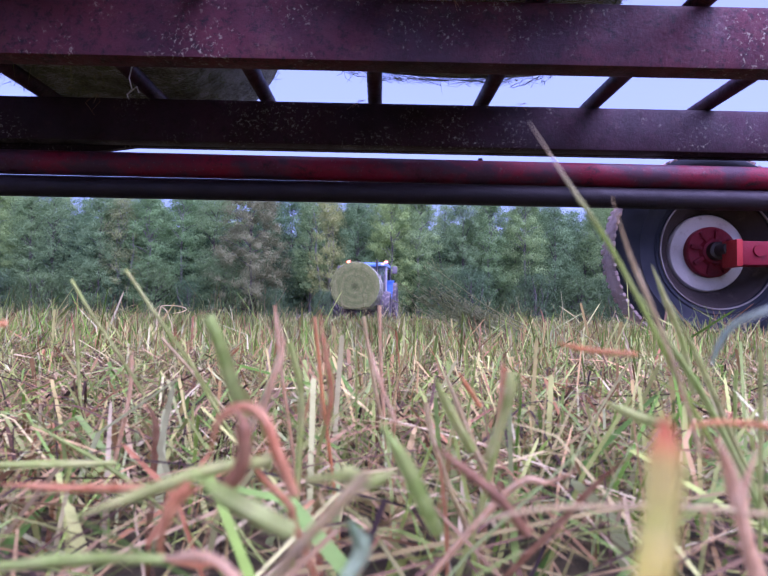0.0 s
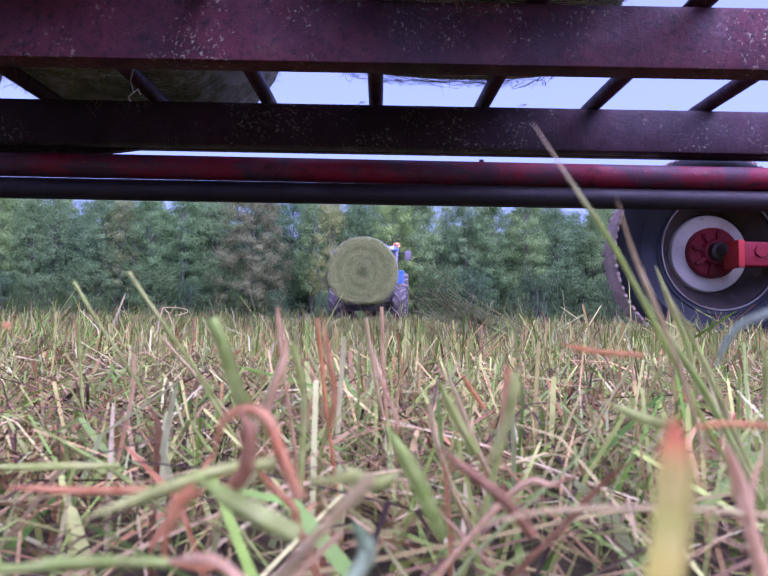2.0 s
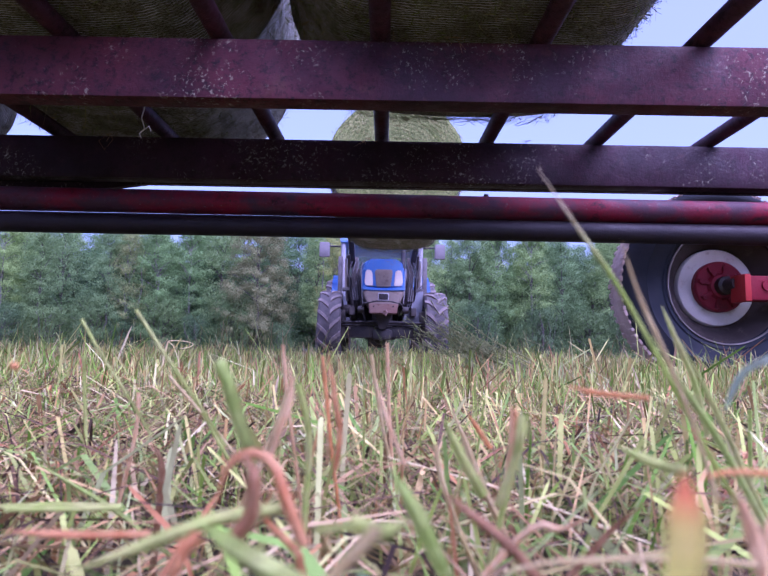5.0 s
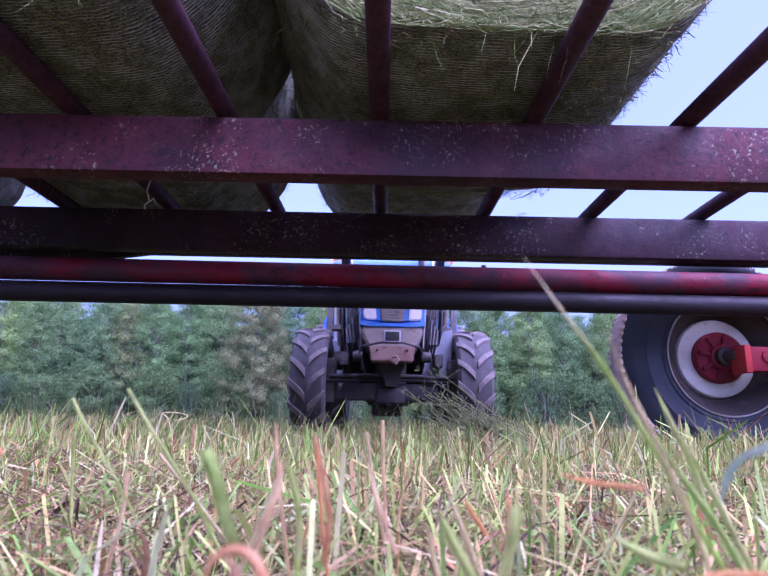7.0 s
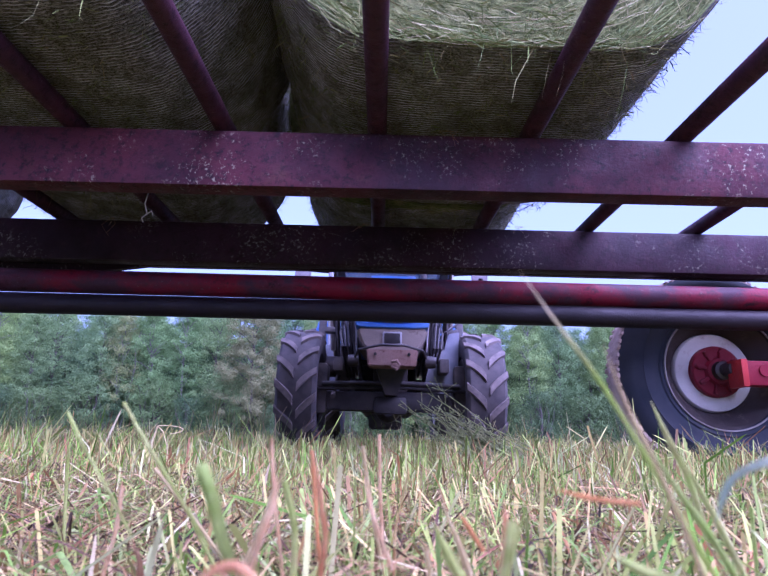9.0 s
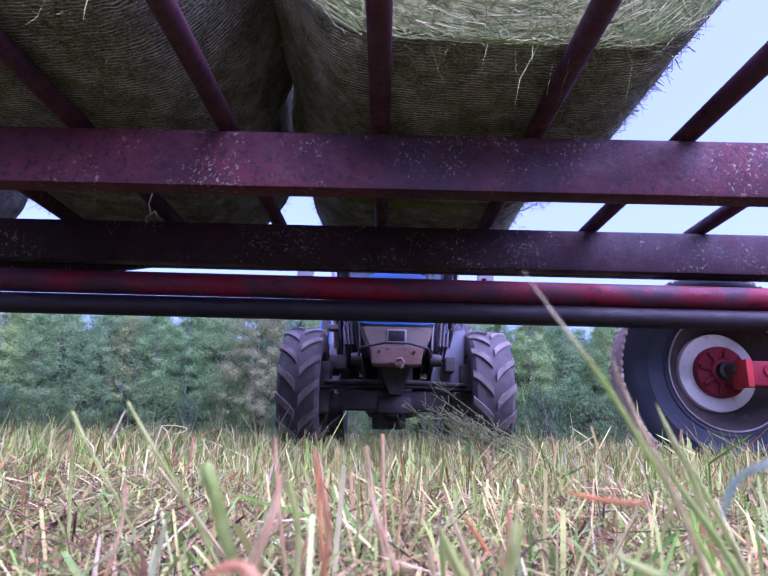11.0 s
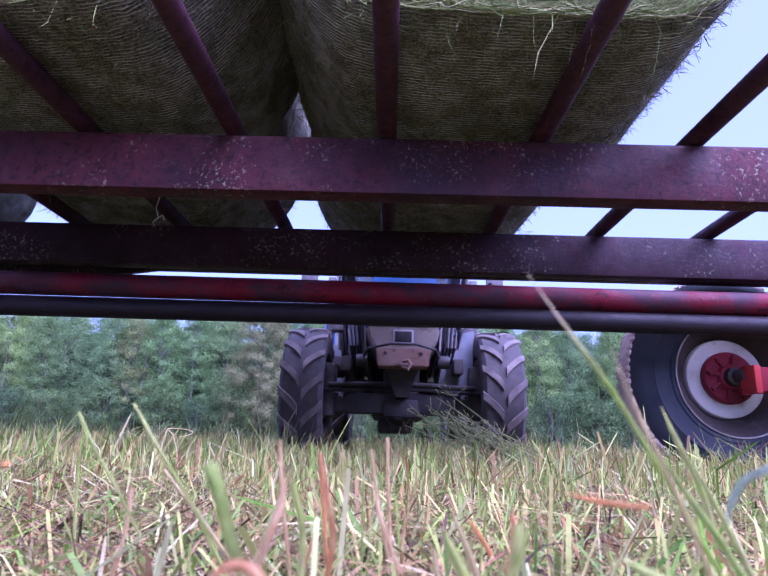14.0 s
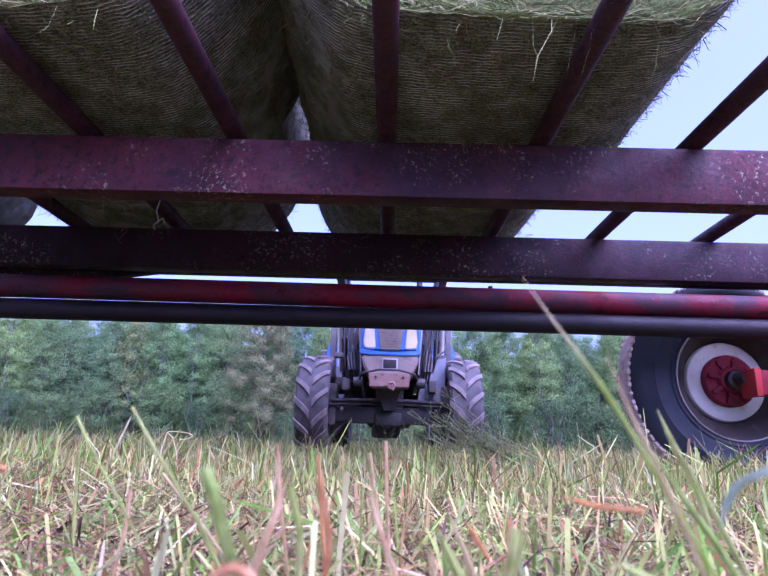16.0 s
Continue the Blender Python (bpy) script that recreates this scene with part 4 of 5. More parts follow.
    part("weight_carrier", pl, PLATE, T, "rusty brown weight carrier plate")
    for s in (-1, 1):
        part("bolt", tube([(s * 0.14, -0.5, 0.835), (s * 0.14, -0.515, 0.835)], 0.013, 8), BLACK, T)
    hook = tube([(0.0, -0.51, 0.73), (0.04, -0.55, 0.71), (0.06, -0.55, 0.745), (0.04, -0.55, 0.775), (0.0, -0.53, 0.77)], 0.014, 8)
    part("hook", hook, PLATE, T, "pale towing hook")
    part("hose_loop", tube([(-0.33, -0.3, 0.8), (-0.28, -0.42, 0.88), (-0.1, -0.47, 0.915), (0.1, -0.47, 0.915), (0.26, -0.42, 0.88), (0.31, -0.3, 0.8)], 0.011, 8), BLACK, T)
    for s in (-1, 1):
        part("hose_end", lathe([(0.0, -0.05), (0.05, -0.045), (0.055, 0.0), (0.05, 0.045), (0.0, 0.05)], 16, "X"), BLACK, T, m=pose(s * 0.33, -0.3, 0.8))

    part("air_canister", tube([(-0.62, 0.35, 0.82), (-0.34, 0.35, 0.82)], 0.1, 20), SOOT, T, "dusty dark canister")
    part("support_rod", tube([(-0.34, 0.1, 1.02), (-0.26, 0.0, 0.62)], 0.016, 8), STEEL, T, "bare steel support rod")
    part("lamp_box", box((0.36, 0.0, 0.92), (0.48, 0.12, 1.04), 0.01), BLACK, T, "small black lamp box")
    part("feed_hose", tube([(0.42, 0.05, 1.04), (0.5, 0.0, 1.12), (0.62, 0.1, 1.22), (0.66, 0.4, 1.4)], 0.012, 6), BLACK, T, "black feed hose")
    # bonnet: blue shell with a tapering dusty nose
    def loft(secs, mat, name, label):
        bm = bmesh.new()
        rings = []
        for y, w, z0, z1, top in secs:
            ring = [(-w, y, z0), (-w * 1.04, y, (z0 + z1) / 2), (-w, y, z1 - 0.05), (-top, y, z1), (top, y, z1), (w, y, z1 - 0.05), (w * 1.04, y, (z0 + z1) / 2), (w, y, z0)]
            rings.append([bm.verts.new(p) for p in ring])
        for a, b in zip(rings, rings[1:]):
            for k in range(8):
                bm.faces.new((a[k], a[(k + 1) % 8], b[(k + 1) % 8], b[k]))
        bm.faces.new(rings[0][::-1])
        bm.faces.new(rings[-1])
        bmesh.ops.recalc_face_normals(bm, faces=bm.faces)
        bmesh.ops.bevel(bm, geom=bm.edges[:], offset=0.012, segments=2, affect="EDGES")
        part(name, bm, mat, T, label)

    loft([(-0.1, 0.29, 1.09, 1.58, 0.22), (1.25, 0.36, 1.0, 1.74, 0.26)], BLUE, "bonnet", "blue bonnet")
    part("nose", prism([(-0.2, 0.86), (0.2, 0.86), (0.265, 0.95), (0.305, 1.075), (0.23, 1.085), (-0.23, 1.085), (-0.305, 1.075), (-0.265, 0.95)], -0.37, 0.1, 1.12, 0.018), NOSE, T, "dusty silver-grey lower nose")
    part("blue_strip", prism([(-0.22, 1.078), (0.22, 1.078), (0.31, 1.09), (0.32, 1.145), (0.11, 1.115), (-0.11, 1.115), (-0.32, 1.145), (-0.31, 1.09)], -0.375, 0.1, 1.05, 0.008), BLUE, T, "blue trim strip round the nose")
    part("bonnet_front", prism([(-0.312, 1.12), (0.312, 1.12), (0.3, 1.42), (0.22, 1.56), (-0.22, 1.56), (-0.3, 1.42)], -0.33, -0.08, 1.1, 0.03), BLUE, T, "blue front of the bonnet")
    part("grille", prism([(-0.105, 1.135), (0.105, 1.135), (0.135, 1.37), (0.115, 1.4), (-0.115, 1.4), (-0.135, 1.37)], -0.35, -0.3, 1.0, 0.012), NOSE, T, "brown dusty radiator grille")
    for k in range(7):
        part("grille_bar", box((-0.088, -0.356, 1.175 + 0.03 * k), (0.088, -0.349, 1.184 + 0.03 * k)), NOSE, T)
    for s in (-1, 1):
        part("headlamp", prism([(s * 0.155, 1.15), (s * 0.26, 1.15), (s * 0.288, 1.2), (s * 0.272, 1.37), (s * 0.235, 1.4), (s * 0.172, 1.37)], -0.35, -0.3, 1.0, 0.012), LAMP_GLASS, T, "pale headlamp glass")
        part("bonnet_panel", prism([(s * 0.3, 0.9), (s * 0.315, 0.9), (s * 0.35, 1.42), (s * 0.33, 1.45)], -0.2, 0.75, 1.04, 0.004), SILVER, T, "dusty silver bonnet side panel")
        part("loader_ram", tube([(s * 0.56, 0.35, 0.98), (s * 0.58, 0.2, 1.42), (s * 0.58, 0.12, 1.62)], [0.026, 0.026, 0.018], 10), CHROME, T, "bright loader ram")
        part("upright", box((s * 0.69 - 0.035, 0.5, 0.98), (s * 0.69 + 0.035, 0.58, 1.72), 0.008), GREY_IRON, T, "dull grey loader upright")
        part("clamp", box((s * 0.58 - 0.05, 0.12, 1.12), (s * 0.58 + 0.05, 0.26, 1.17), 0.008), GREY_IRON, T)
        part("side_mesh", box((s * 0.4 - 0.06, 0.3, 0.92), (s * 0.4 + 0.06, 0.8, 1.5), 0.01), SOOT, T, "dark engine side screen")
        loop = bmesh.new()
        for q in range(4):
            x0 = s * (0.33 + 0.055 * q)
            add_tube(loop, [(x0, 0.4, 1.62), (x0 + s * 0.03, 0.05, 1.35 + 0.03 * q), (x0 + s * 0.015 * (q - 2), 0.0, 1.12), (x0 - s * 0.03, 0.06, 0.92 - 0.04 * q), (x0 - s * 0.07, 0.3, 0.74)], 0.0115, 6)
        part("loader_hose", loop, BLACK, T, "bundle of black loader hoses")
    part("badge_recess", box((-0.082, -0.384, 0.93), (0.082, -0.36, 1.045), 0.008), SILVER, T, "pale square frame in the nose")
    part("badge_panel", box((-0.068, -0.388, 0.943), (0.068, -0.372, 1.032), 0.004), BLACK, T, "dark square recess in the nose")
    part("steering_rod", tube([(-0.6, -0.14, 0.615), (-0.2, -0.17, 0.625), (0.2, -0.17, 0.625), (0.6, -0.14, 0.61)], 0.022, 10), BLACK, T, "black steering rod")
    part("step_panel", prism([(0.3, 0.6), (0.6, 0.6), (0.62, 1.12), (0.52, 1.1), (0.48, 0.95), (0.36, 0.9)], -0.02, 0.03, 1.0, 0.006), TANK, T, "dusty grey-blue step panel")
    part("rear_drawbar", box((-0.22, 1.5, 0.27), (0.16, 2.5, 0.42), 0.03), SOOT, T, "dark drawbar under the gearbox")
    # cab
    part("cab_floor", box((-0.62, 1.2, 0.95), (0.62, 2.7, 1.12), 0.03), BLACK, T)
    part("roof", box((-0.74, 1.12, 2.07), (0.74, 2.7, 2.2), 0.05), ROOF, T, "pale blue cab roof")
    part("windscreen", box((-0.6, 1.25, 1.35), (0.6, 1.262, 2.07)), GLASS, T, "cab windscreen")
    part("dashboard", box((-0.34, 1.35, 1.1), (0.34, 1.6, 1.6), 0.05), BLACK, T)
    part("seat", box((-0.28, 1.95, 1.1), (0.28, 2.3, 1.95), 0.08), BLACK, T, "black driver's seat")
    part("exhaust", tube([(0.36, 1.0, 1.6), (0.36, 1.0, 2.3)], 0.04, 12), BLACK, T, "black exhaust pipe")


tractor_parts()

# loader: arms, cross tube and spikes that lift together about the post heads
LOAD_Y, LOAD_Z = 0.8, 1.66
loader = new("loader")
loader.parent = tractor
loader.matrix_basis = pose(0, LOAD_Y, LOAD_Z)
tagged(loader, "black front loader with bale spikes")
for _s in (-1, 1):
    part("loader_arm", add_box(box((_s * 0.5 - 0.045, -1.5, -0.07), (_s * 0.5 + 0.045, 0.05, 0.07), 0.015),
                               (_s * 0.5 - 0.04, -2.02, -0.22), (_s * 0.5 + 0.04, -1.4, 0.02), 0.015), BLACK, loader)
part("cross_tube", tube([(-0.5, -1.45, -0.02), (0.5, -1.45, -0.02)], 0.06, 12), BLACK, loader)
part("spike_frame", add_box(box((-0.6, -2.08, -0.24), (0.6, -2.0, -0.14), 0.01), (-0.6, -2.08, 0.2), (0.6, -2.0, 0.28), 0.01), BLACK, loader)
for _s in (-1, 1):
    part("spike", tube([(_s * 0.3, -2.05, -0.19), (_s * 0.3, -2.6, -0.19), (_s * 0.3, -2.95, -0.19)], [0.022, 0.02, 0.004], 10), STEEL, loader)
    part("frame_upright", box((_s * 0.55 - 0.04, -2.075, -0.2), (_s * 0.55 + 0.04, -2.005, 0.24), 0.01), BLACK, loader)


# ------------------------------------------------------------ single blades close to the lens
def leaf_paint(name, a, b, tip=None):
    m = Mat(name, 0.55, spec=0.3)
    c = m.mix(m.ramp(m.noise(160, 4), [(0.35, (0, 0, 0)), (0.65, (1, 1, 1))]), a, b)
    c = m.mix(0.35, c, m.ramp(m.wave(260, "X", 1.5, 2.0), [(0.2, (0.5, 0.5, 0.42)), (0.8, (1, 1, 1))]), "MULTIPLY")
    # pale patches painted in for the bright highlights along a blade
    c = m.mix(m.ramp(m.noise(28, 4, 0.6), [(0.5, (0, 0, 0)), (0.72, (0.32, 0.32, 0.32))]), c, (0.82, 0.72, 0.46))
    if tip:
        x = m.n.new("ShaderNodeSeparateXYZ")
        m.l.new(m.coords((1, 1, 1), "Generated"), x.inputs[0])
        c = m.mix(m.ramp(x.outputs[2], [(0.72, (0, 0, 0)), (0.9, (1, 1, 1))]), c, tip)
    c = m.mix(0.5, c, m.ramp(m.noise(75, 6, 0.7), [(0.34, (0.4, 0.3, 0.24)), (0.5, (0.85, 0.8, 0.74)), (0.7, (1.0, 1.0, 1.0))]), "MULTIPLY")
    m.color(c)
    m.glow_through(c, 0.4)
    m.bump(m.noise(300, 4), 0.6, 0.001)
    return m.m


FRESH = leaf_paint("fresh green blade", (0.42, 0.57, 0.12), (0.58, 0.7, 0.22))
PALE_GREEN = leaf_paint("pale green blade", (0.52, 0.64, 0.16), (0.66, 0.7, 0.26))
BLUE_GREEN = leaf_paint("blue green blade", (0.27, 0.42, 0.2), (0.38, 0.52, 0.3))
STRAW = leaf_paint("straw blade", (0.68, 0.56, 0.26), (0.78, 0.68, 0.38))
RUSSET = leaf_paint("russet dry blade", (0.64, 0.3, 0.115), (0.8, 0.51, 0.25))
BROWN = leaf_paint("brown dry blade", (0.36, 0.18, 0.08), (0.52, 0.32, 0.16))
ORANGE = leaf_paint("orange dry blade", (0.78, 0.4, 0.14), (0.82, 0.48, 0.2))
PINK = leaf_paint("pinkish dry blade", (0.82, 0.57, 0.3), (0.9, 0.72, 0.44))
BLEACHED = leaf_paint("green blade with a bleached end", (0.44, 0.62, 0.09), (0.56, 0.68, 0.16), (0.72, 0.64, 0.42))
CURLED = leaf_paint("pale bluish curled blade", (0.46, 0.62, 0.46), (0.58, 0.72, 0.58))
TIPPED = leaf_paint("yellow green blade with a dry tip", (0.5, 0.52, 0.07), (0.66, 0.58, 0.12), (0.68, 0.27, 0.1))


def grass_blade(pts, width, material, label, fold=0.75, blunt=False):
    """One folded blade that bends smoothly through a few places."""
    P = [Vector(q) for q in pts]
    P = [2 * P[0] - P[1]] + P + [2 * P[-1] - P[-2]]
    line = []
    for i in range(1, len(P) - 2):
        for k in range(6):
            u = k / 6
            a, b, c, d = P[i - 1:i + 3]
            line.append(0.5 * (2 * b + (c - a) * u + (2 * a - 5 * b + 4 * c - d) * u * u + (3 * b - a - 3 * c + d) * u ** 3))
    line.append(P[-2])
    bm, rows = bmesh.new(), []
    n = len(line)
    for i, q in enumerate(line):
        t = (line[min(i + 1, n - 1)] - line[max(i - 1, 0)]).normalized()
        s = t.cross(Vector((0, 1, 0.15))).normalized()
        o = t.cross(s).normalized()
        u = i / (n - 1)
        w = width * (0.85 if blunt else min(1.0, 0.12 + 2.6 * u)) * (1 + 0.12 * noise.noise(q * 40))
        rows.append([bm.verts.new(q - s * w / 2), bm.verts.new(q + o * w * fold * 0.5), bm.verts.new(q + s * w / 2)])
    for a, b in zip(rows, rows[1:]):
        for k in range(2):
            bm.faces.new((a[k], a[k + 1], b[k + 1], b[k]))
    bmesh.ops.solidify(bm, geom=bm.faces[:], thickness=0.00025)
    ob = part("grass_blade", bm, material)
    return tagged(ob, label, "grass blade", "single grass blades")


grass_blade([(0.0298, 0.0684, 0.1431), (0.0292, 0.0667, 0.1390), (0.0275, 0.0644, 0.1332), (0.0240, 0.0597, 0.1263)], 0.00444, TIPPED, "thick yellow-green grass blade with a dry orange tip")
grass_blade([(0.0379, 0.1583, 0.2063), (0.0501, 0.1641, 0.1918), (0.0640, 0.1699, 0.1750), (0.0826, 0.1815, 0.1501), (0.0994, 0.1931, 0.1269), (0.1209, 0.2105, 0.1025)], 0.00151, BLEACHED, "tall green grass blade with a bleached tip")
grass_blade([(0.0577, 0.1525, 0.1854), (0.0635, 0.1554, 0.1709), (0.0716, 0.1583, 0.1547), (0.0814, 0.1641, 0.1350), (0.0896, 0.1699, 0.1164)], 0.00126, STRAW, "tall pale grass blade leaning over the stubble")
grass_blade([(-0.0427, 0.1467, 0.1530), (-0.0398, 0.1467, 0.1466), (-0.0380, 0.1525, 0.1367), (-0.0357, 0.1583, 0.1274)], 0.00419, FRESH, "cut green grass blade with a blunt end", blunt=True)
grass_blade([(-0.0311, 0.1757, 0.1541), (-0.0293, 0.1757, 0.1431), (-0.0322, 0.1757, 0.1332), (-0.0363, 0.1815, 0.1222)], 0.00162, PINK, "pinkish dry grass stem")
grass_blade([(-0.0398, 0.1409, 0.1211), (-0.0369, 0.1380, 0.1298), (-0.0311, 0.1351, 0.1332), (-0.0259, 0.1322, 0.1315), (-0.0224, 0.1293, 0.1251), (-0.0183, 0.1293, 0.1158)], 0.00252, RUSSET, "curled russet dry grass blade")
grass_blade([(-0.0027, 0.0945, 0.1298), (-0.0079, 0.0974, 0.1234), (-0.0137, 0.1003, 0.1164), (-0.0189, 0.1061, 0.1083)], 0.00232, STRAW, "thick straw-coloured cut stalk", blunt=True)
grass_blade([(-0.0363, 0.1177, 0.1228), (-0.0293, 0.1119, 0.1211), (-0.0224, 0.1090, 0.1187), (-0.0166, 0.1119, 0.1147)], 0.00435, FRESH, "broad green grass blade lying on the litter")
grass_blade([(-0.0624, 0.1003, 0.1124), (-0.0531, 0.1061, 0.1118), (-0.0392, 0.1119, 0.1095)], 0.00203, FRESH, "green grass blade lying on the litter")
grass_blade([(-0.0583, 0.1177, 0.1147), (-0.0479, 0.1235, 0.1176), (-0.0357, 0.1293, 0.1211), (-0.0247, 0.1351, 0.1216)], 0.0029, PALE_GREEN, "pale green grass blade lying on the litter")
grass_blade([(0.0826, 0.1525, 0.1425), (0.0832, 0.1496, 0.1483), (0.0855, 0.1467, 0.1535), (0.0913, 0.1409, 0.1576)], 0.0019, CURLED, "curled bluish green grass blade")
grass_blade([(-0.1366, 0.2627, 0.1680), (-0.1274, 0.2627, 0.1535), (-0.1163, 0.2685, 0.1344), (-0.1094, 0.2801, 0.1158)], 0.00174, PALE_GREEN, "green cut grass stem with a pale end", blunt=True)
grass_blade([(-0.1129, 0.2627, 0.1727), (-0.0995, 0.2627, 0.1541), (-0.0873, 0.2743, 0.1321), (-0.0781, 0.2917, 0.1100)], 0.00191, PALE_GREEN, "green cut grass stem with a pale end", blunt=True)
grass_blade([(0.0501, 0.1757, 0.1472), (0.0582, 0.1699, 0.1454), (0.0693, 0.1641, 0.1448)], 0.00151, ORANGE, "orange dry grass blade")
grass_blade([(0.0571, 0.1177, 0.1332), (0.0646, 0.1177, 0.1344), (0.0751, 0.1177, 0.1338)], 0.00121, ORANGE, "orange dry grass blade")
grass_blade([(0.0113, 0.1409, 0.1245), (0.0188, 0.1380, 0.1193), (0.0258, 0.1351, 0.1141), (0.0321, 0.1351, 0.1066)], 0.00244, BROWN, "brown withered grass blade")
grass_blade([(0.0142, 0.1177, 0.1135), (0.0269, 0.1177, 0.1170), (0.0426, 0.1177, 0.1182), (0.0588, 0.1177, 0.1182), (0.0745, 0.1177, 0.1170)], 0.00128, STRAW, "long thin straw lying across the litter")
grass_blade([(-0.0206, 0.1931, 0.1547), (-0.0183, 0.1931, 0.1419), (-0.0166, 0.1989, 0.1292), (-0.0183, 0.2047, 0.1170)], 0.00195, RUSSET, "russet dry grass stem")
grass_blade([(-0.0056, 0.2221, 0.1460), (-0.0015, 0.2221, 0.1321), (0.0055, 0.2279, 0.1147)], 0.00174, PINK, "thin pinkish dry straw stem")
grass_blade([(0.0374, 0.1757, 0.1385), (0.0356, 0.1757, 0.1269), (0.0316, 0.1815, 0.1118)], 0.00319, PALE_GREEN, "pale green cut grass stem", blunt=True)
grass_blade([(0.0374, 0.1873, 0.1402), (0.0385, 0.1873, 0.1315), (0.0368, 0.1931, 0.1153)], 0.0029, RUSSET, "reddish dry grass tip")
grass_blade([(0.0339, 0.2627, 0.1303), (0.0449, 0.2685, 0.1147)], 0.00207, ORANGE, "orange dry grass blade")
grass_blade([(0.0182, 0.2105, 0.1332), (0.0258, 0.2163, 0.1187), (0.0339, 0.2221, 0.1054)], 0.00348, PALE_GREEN, "pale green cut grass stem")
grass_blade([(0.1058, 0.2337, 0.1762), (0.1116, 0.2337, 0.1611), (0.1238, 0.2453, 0.1454), (0.1342, 0.2569, 0.1240)], 0.00261, PALE_GREEN, "pale grass blade leaning over the stubble")
grass_blade([(-0.1117, 0.1757, 0.1501), (-0.1088, 0.1757, 0.1495)], 0.00232, ORANGE, "small orange dry leaf")
grass_blade([(-0.0009, 0.1293, 0.1315), (0.0043, 0.1293, 0.1234), (0.0089, 0.1351, 0.1135), (0.0136, 0.1467, 0.1025)], 0.00348, FRESH, "broad green grass blade")
grass_blade([(-0.0305, 0.1235, 0.1350), (-0.0270, 0.1177, 0.1321), (-0.0270, 0.1177, 0.1251), (-0.0299, 0.1177, 0.1205)], 0.00319, BROWN, "folded brown dry grass blade")
grass_blade([(0.0646, 0.1757, 0.1303), (0.0722, 0.1699, 0.1269), (0.0785, 0.1641, 0.1257)], 0.0029, PALE_GREEN, "pale green grass blade")
grass_blade([(-0.0415, 0.1177, 0.1118), (-0.0398, 0.1177, 0.1176), (-0.0363, 0.1177, 0.1211)], 0.0029, RUSSET, "russet dry grass blade")
grass_blade([(-0.0404, 0.1119, 0.1095), (-0.0305, 0.1090, 0.1112), (-0.0241, 0.1061, 0.1083)], 0.00232, PINK, "pinkish curled dry grass")
grass_blade([(0.0797, 0.1293, 0.1286), (0.0762, 0.1293, 0.1164), (0.0791, 0.1293, 0.1002)], 0.00183, PINK, "pinkish dry grass stem")
grass_blade([(0.0646, 0.1177, 0.1309), (0.0675, 0.1177, 0.1216), (0.0704, 0.1177, 0.1054)], 0.00223, PINK, "pinkish dry grass stem")
grass_blade([(-0.0914, 0.1467, 0.1124), (-0.0769, 0.1525, 0.1100), (-0.0636, 0.1641, 0.1071)], 0.00232, RUSSET, "reddish dry grass blade lying on the litter")
grass_blade([(-0.1169, 0.1873, 0.1066), (-0.1024, 0.1931, 0.1054), (-0.0862, 0.1989, 0.1048)], 0.00232, PALE_GREEN, "pale green cut stem lying on the litter", blunt=True)
grass_blade([(0.0026, 0.1177, 0.1245), (-0.0027, 0.1177, 0.1222), (-0.0085, 0.1177, 0.1240)], 0.00348, PALE_GREEN, "pale green grass blade")
grass_blade([(-0.0067, 0.1177, 0.1153), (-0.0038, 0.1177, 0.1095), (-0.0067, 0.1119, 0.1060)], 0.00348, BLUE_GREEN, "bluish green grass blade")

grass_blade([(-0.0538, 0.3000, 0.1591), (-0.0529, 0.3060, 0.1425), (-0.0520, 0.3120, 0.1284), (-0.0472, 0.3441, 0.0652), (-0.0440, 0.3656, 0.0020)], 0.00225, PINK, "pinkish dry grass stem", blunt=True)
grass_blade([(-0.0432, 0.2800, 0.1458), (-0.0479, 0.2860, 0.1363), (-0.0550, 0.2920, 0.1169), (-0.0803, 0.3133, 0.0594), (-0.0971, 0.3275, 0.0020)], 0.00280, STRAW, "straw-coloured bent grass leaf")
grass_blade([(-0.0337, 0.3000, 0.1538), (-0.0319, 0.3060, 0.1354), (-0.0291, 0.3120, 0.1073), (-0.0227, 0.3255, 0.0546), (-0.0184, 0.3345, 0.0020)], 0.00225, ORANGE, "orange-brown dry grass stem", blunt=True)
grass_blade([(-0.0121, 0.4200, 0.1548), (-0.0072, 0.4260, 0.1255), (-0.0018, 0.4320, 0.0978), (0.0094, 0.4444, 0.0499), (0.0168, 0.4527, 0.0020)], 0.00315, STRAW, "cut straw stem with a pale end", blunt=True)
grass_blade([(-0.0009, 0.4200, 0.1629), (0.0005, 0.4260, 0.1291), (0.0024, 0.4320, 0.1006), (0.0065, 0.4445, 0.0513), (0.0092, 0.4528, 0.0020)], 0.00280, PINK, "pinkish cut straw stem", blunt=True)
grass_blade([(-0.0382, 0.2500, 0.1425), (-0.0345, 0.2560, 0.1258), (-0.0343, 0.2620, 0.1112), (-0.0359, 0.2680, 0.0838), (-0.0388, 0.2788, 0.0429), (-0.0407, 0.2860, 0.0020)], 0.00333, PALE_GREEN, "pale green cut grass stem", blunt=True)
grass_blade([(-0.1658, 0.4000, 0.1268), (-0.1686, 0.4060, 0.1010), (-0.1762, 0.4120, 0.0696), (-0.1860, 0.4197, 0.0358), (-0.1925, 0.4249, 0.0020)], 0.00333, PINK, "pinkish cut straw stem", blunt=True)
